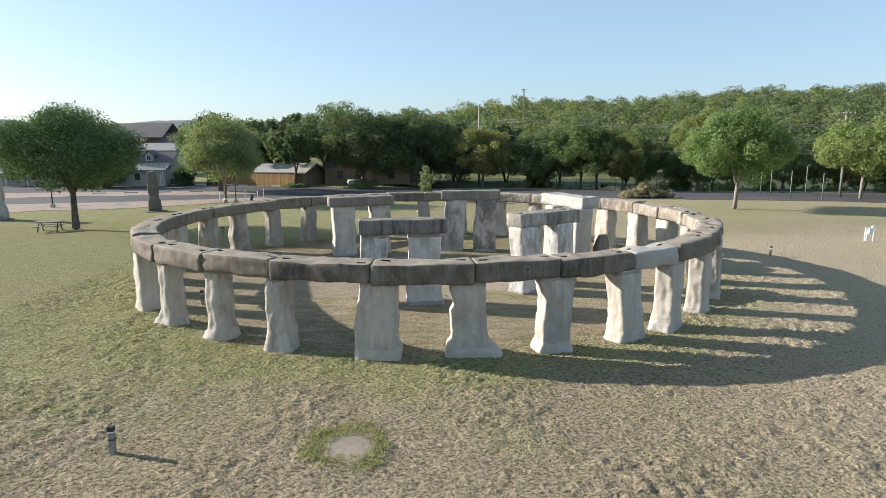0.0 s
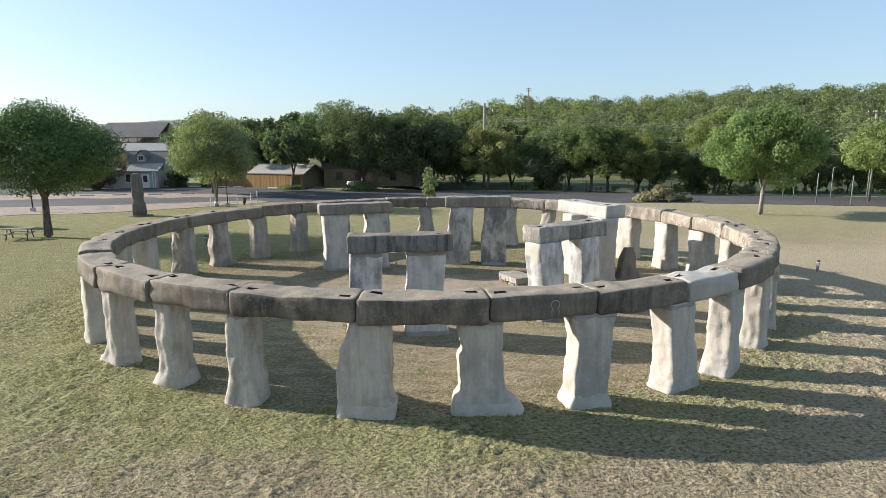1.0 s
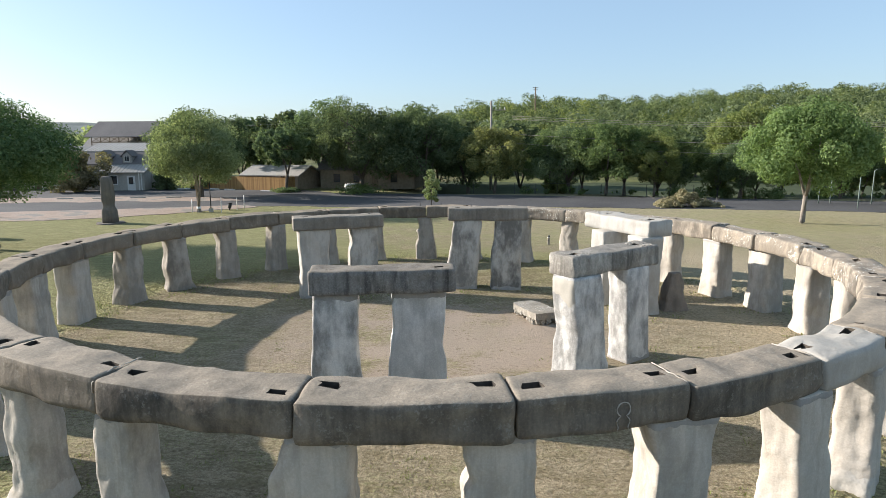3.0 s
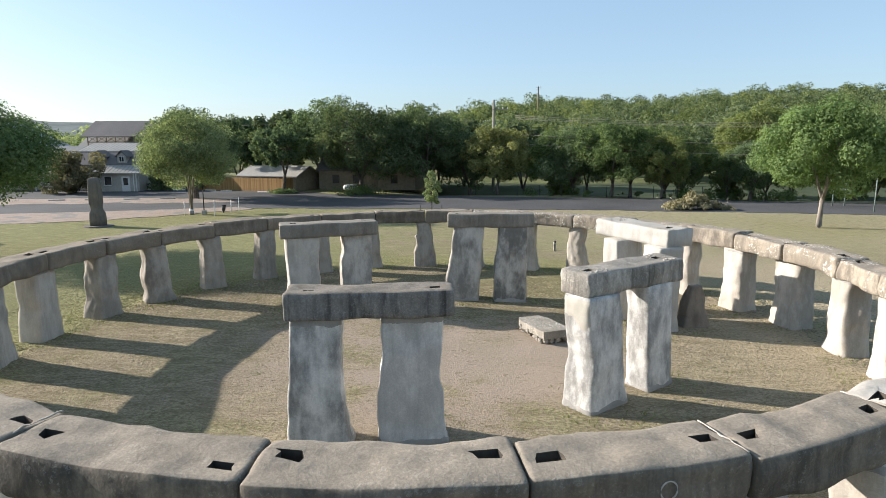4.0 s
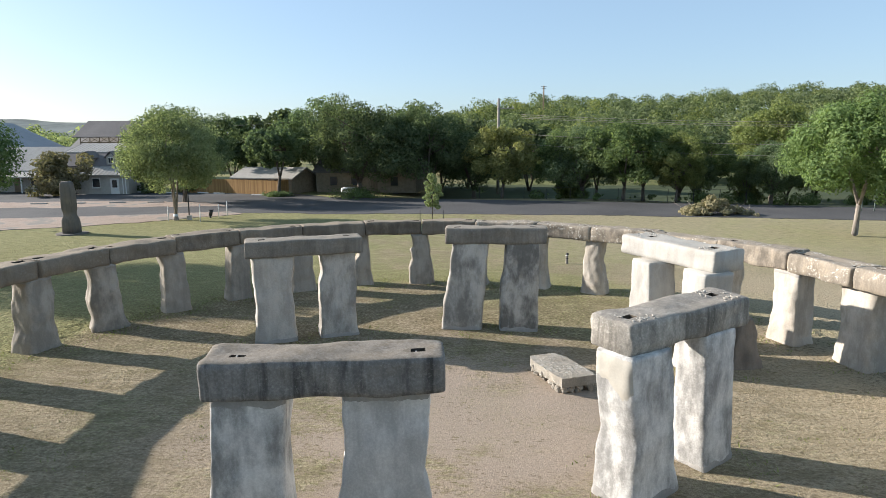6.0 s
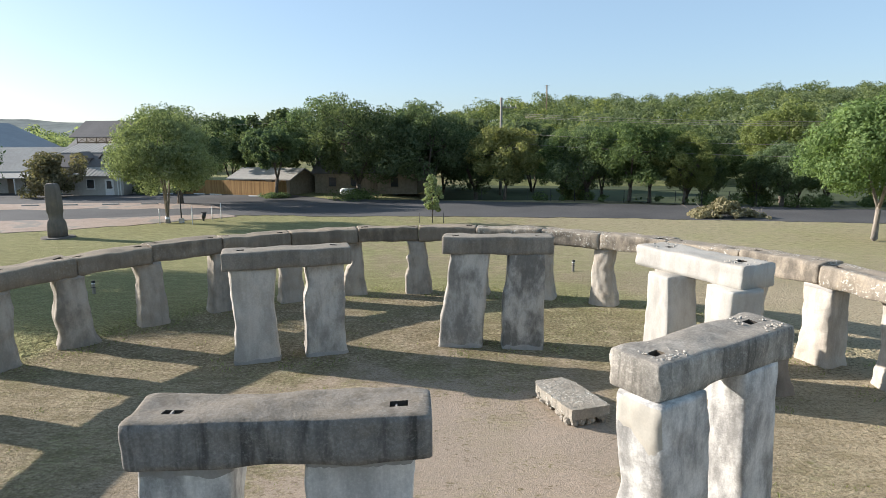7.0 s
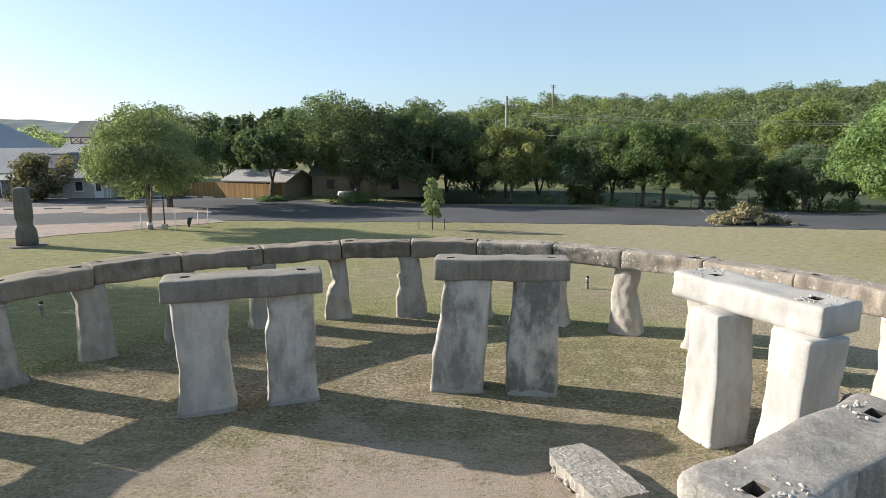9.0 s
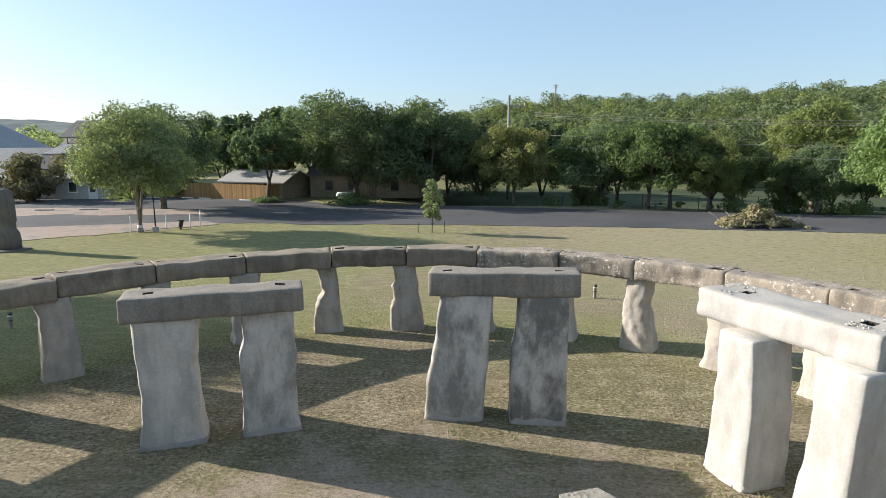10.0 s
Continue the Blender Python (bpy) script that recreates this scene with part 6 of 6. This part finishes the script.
for k, (x, y) in enumerate([(-58.2, 100.9), (-55.6, 100.8), (-53.1, 100.6), (-50.3, 100.3), (-47.7, 100.2), (-43.3, 99.9), (-38.8, 99.0), (-34.1, 98.4), (-31.5, 97.4), (-25.5, 94.8)]):
    ob = part("wheel_stop", box_bm(1.8, 0.16, 0.14, (0, 0, 0.03), 0.03), M_WHITE, None)
    ob.matrix_basis = pose(x, y, 0, 0, 0, -4 if k < 7 else -20)
    tagged(ob, "white concrete wheel stop in the car park", "wheel stop", group="wheel stops")
for k, (x, y) in enumerate([(-46.5, 83.5), (-42.5, 84.0), (-38.2, 84.6), (-34.0, 85.0)]):
    ob = part("wheel_stop", box_bm(1.8, 0.16, 0.14, (0, 0, 0.03), 0.03), M_WALL, None)
    ob.matrix_basis = pose(x, y, 0, 0, 0, 8)
    tagged(ob, "dull grey concrete wheel stop in the car park", "wheel stop", group="wheel stops")


def bin_on_post(x, y):
    root = tagged(new("litter_bin"), "dark litter bin on the lawn beside the car park", "bin")
    v, f = tube([(0, 0, 0.2), (0.08, 0, 0.72)], [0.15, 0.19], 14)
    mesh_object("barrel", v, f, M_DARKMETAL, root)
    part("stand", box_bm(0.14, 0.14, 0.24, (0, 0, 0), 0.02), M_DARKMETAL, root)
    part("lid", box_bm(0.42, 0.4, 0.05, (0.08, 0, 0.7), 0.015), M_DARKMETAL, root)
    root.matrix_basis = pose(x, y, 0, 0, 0, 10)


bin_on_post(-21.9, 70.4)
for x, y, h in ((-21.75, 67.8, 1.5), (-21.3, 70.8, 1.2), (-20.9, 71.8, 1.4), (-24.7, 68.2, 1.3)):
    v, f = tube([(0, 0, -0.1), (0.02, 0, h)], [0.035, 0.035], 6)
    ob = mesh_object("marker_stake", v, f, M_WHITE)
    ob.matrix_basis = pose(x, y, 0)
    tagged(ob, "thin pale stake in the grass", "stake", group="stakes by the car park")
v, f = tube([(0, 0, 0), (0.0, 0, 0.55)], [0.2, 0.19], 12)
ob = mesh_object("trunk_wrap", v, f, M_WHITE)
ob.matrix_basis = pose(-24.3, 68.8, 0)
tagged(ob, "white sleeve wrapped round the foot of a tree", "tree guard")


def propane(x, y):
    root = tagged(new("gas_tank"), "white horizontal gas tank beside the stone house", "tank")
    v, f = tube([(-0.95, 0, 0.65), (-0.85, 0, 0.65), (0.85, 0, 0.65), (0.95, 0, 0.65)], [0.2, 0.4, 0.4, 0.2], 16)
    mesh_object("tank", v, f, M_WHITE, root)
    for s in (-0.6, 0.6):
        part("foot", box_bm(0.14, 0.6, 0.28, (s, 0, 0)), M_DARKMETAL, root)
    root.matrix_basis = pose(x, y, 0, 0, 0, 20)


propane(-13.6, 94.6)

# fence along the river bank
def river_fence():
    root = tagged(new("river_fence"), "thin metal posts and rails along the river bank", "fence")
    b = box_bm(0.06, 0.06, 1.4, (0, 0, 0))
    me = bpy.data.meshes.new("post")
    b.to_mesh(me)
    b.free()
    me.materials.append(M_DARKMETAL)
    xs = np.arange(3.0, 32.0, 2.6)
    for x in xs:
        o = new("post", me)
        o.parent = root
        y = road_far(x) + 1.6
        o.matrix_basis = pose(x, y, float(ground_z(x, y)) - 0.05)
    pts = [(x, road_far(x) + 1.6, float(ground_z(x, road_far(x) + 1.6)) + 1.38) for x in xs]
    v, f = tube(pts, [0.015] * len(pts), 5)
    mesh_object("rail", v, f, M_DARKMETAL, root)


river_fence()

# bare patch in the lawn
b = bmesh.new()
n = 64
rim = []
for k in range(n):
    a = 2 * math.pi * k / n
    r = 0.56 * (1 + 0.22 * noise.noise((math.cos(a) * 1.6, math.sin(a) * 1.6, 3)) + 0.12 * noise.noise((math.cos(a) * 7, math.sin(a) * 7, 5)))
    rim.append(b.verts.new((math.cos(a) * r * 1.08, math.sin(a) * r * 1.25, -0.03)))
inner = [b.verts.new((v.co.x * 0.93, v.co.y * 0.93, 0.0)) for v in rim]
mid_v = b.verts.new((0, 0, 0.004))
for k in range(n):
    m = (k + 1) % n
    b.faces.new((rim[k], rim[m], inner[m], inner[k]))
    b.faces.new((inner[k], inner[m], mid_v))
bmesh.ops.recalc_face_normals(b, faces=b.faces[:])
ob = part("soil_patch", b, M_PAD, None)
ob.matrix_basis = pose(-2.1, 12.5, 0.006)
tagged(ob, "round bare patch of pale soil in the lawn", "soil patch", kind="structure")


# ---- grass ----
def grass_blades(name, count, area, keep, h, leaf, seed, label):
    """Short separate blades over an area (x0, x1, y0, y1), where keep(x, y) allows."""
    r = np.random.default_rng(seed)
    x = area[0] + (area[1] - area[0]) * r.random(count)
    y = area[2] + (area[3] - area[2]) * r.random(count)
    k = r.random(count) < keep(x, y)
    x, y = x[k], y[k]
    n = len(x)
    a = 2 * math.pi * r.random(n)
    hh = h * (0.5 + r.random(n))
    w = hh * 0.22
    gi = np.clip(np.searchsorted(gx, x) - 1, 0, len(gx) - 2)
    gj = np.clip(np.searchsorted(gy, y) - 1, 0, len(gy) - 2)
    z = GZ[gj, gi] - 0.006
    lx, ly = r.normal(0, 0.55, n) * hh, r.normal(0, 0.55, n) * hh
    dx, dy = np.cos(a) * w, np.sin(a) * w
    v = np.stack([np.stack([x - dx, y - dy, z], 1), np.stack([x + dx, y + dy, z], 1),
                  np.stack([x + lx + dx * 0.3, y + ly + dy * 0.3, z + hh], 1), np.stack([x + lx - dx * 0.3, y + ly - dy * 0.3, z + hh], 1)], 1).reshape(-1, 3)
    tagged(leaf_object(name, v, np.arange(n * 4).reshape(-1, 4), leaf), label, "grass", kind="stuff")


M_STRAW = leaf_material("straw_grass", (0.16, 0.125, 0.08), (0.33, 0.27, 0.175), 0.2)
M_GREENGRASS = leaf_material("green_grass", (0.115, 0.13, 0.045), (0.25, 0.255, 0.11), 0.25)


def patchy(x, y, f, s):
    return np.array([noise.noise((px * f, py * f, s)) for px, py in zip(x, y)])


def patch_of_green(x, y):
    near_left = np.clip((4.0 - x) / 14.0, 0.05, 1.0) * np.clip((y - 9.0) / 6.0, 0.15, 1.0)
    return np.clip(2.6 * (patchy(x, y, 0.8, 2.0) - 0.12) + 1.6 * patchy(x, y, 3.0, 6.0), 0.0, 0.95) * near_left


grass_blades("green_blades", 170000, (-18, 14, 8.5, 22), patch_of_green, 0.036, M_GREENGRASS, 92, "short green grass patches in the dry lawn")
feet = [(CX + (RING + sh) * math.cos(radians(dg)), CY + (RING + sh) * math.sin(radians(dg))) for dg, sh, _ in UPRIGHTS] + [g[0] for g in GATES] + [g[1] for g in GATES]


def round_feet(x, y):
    d = np.full(len(x), 9.0)
    for px, py in feet:
        d = np.minimum(d, np.hypot(x - px, y - py))
    return np.where((d > 0.62) & (d < 1.5), 0.42 * (patchy(x, y, 0.8, 5.0) > 0.02), 0.0)


def round_patch(x, y):
    d = np.hypot((x + 2.1) / 1.08, (y - 12.5) / 1.2)
    return np.where((d > 0.36) & (d < 1.0), np.clip(0.9 - 2.4 * np.abs(d - 0.62) + 1.1 * patchy(x, y, 1.5, 4.0), 0, 1), 0.0)


M_PATCHGRASS = leaf_material("patch_grass", (0.17, 0.17, 0.075), (0.31, 0.295, 0.15), 0.35)
grass_blades("patch_grass", 9000, (-3.5, -0.7, 11.1, 13.9), round_patch, 0.05, M_PATCHGRASS, 97, "longer yellow-green grass round the bare patch")
grass_blades("uncut_tufts", 150000, (-15.5, 14, 10.5, 46), round_feet, 0.06, M_GREENGRASS, 93, "longer uncut grass round the feet of the stones")


def weeds(x, y):
    r = np.hypot(x - CX, y - CY)
    inside = (r < 12.4) & (np.hypot(x - 1.5, y - 29.5) > 3.6)
    return np.where(inside, np.clip(2.2 * (patchy(x, y, 1.9, 7.0) - 0.3) + 0.8 * (patchy(x, y, 0.3, 8.0) - 0.1), 0.0, 0.9), 0.0)


grass_blades("weed_tufts", 170000, (-13.5, 12, 19, 44), weeds, 0.035, M_GREENGRASS, 94, "scattered low weeds and grass on the worn soil inside the ring")
grass_blades("dry_stubble", 130000, (-13.5, 12, 19, 44), lambda x, y: np.clip(0.3 + 1.2 * patchy(x, y, 0.9, 3.0), 0.0, 0.9) * (np.hypot((x - 1.2) * 0.8, y - 29.6) > 3.6), 0.02, M_STRAW, 95, "thin dry stubble on the worn soil inside the ring")
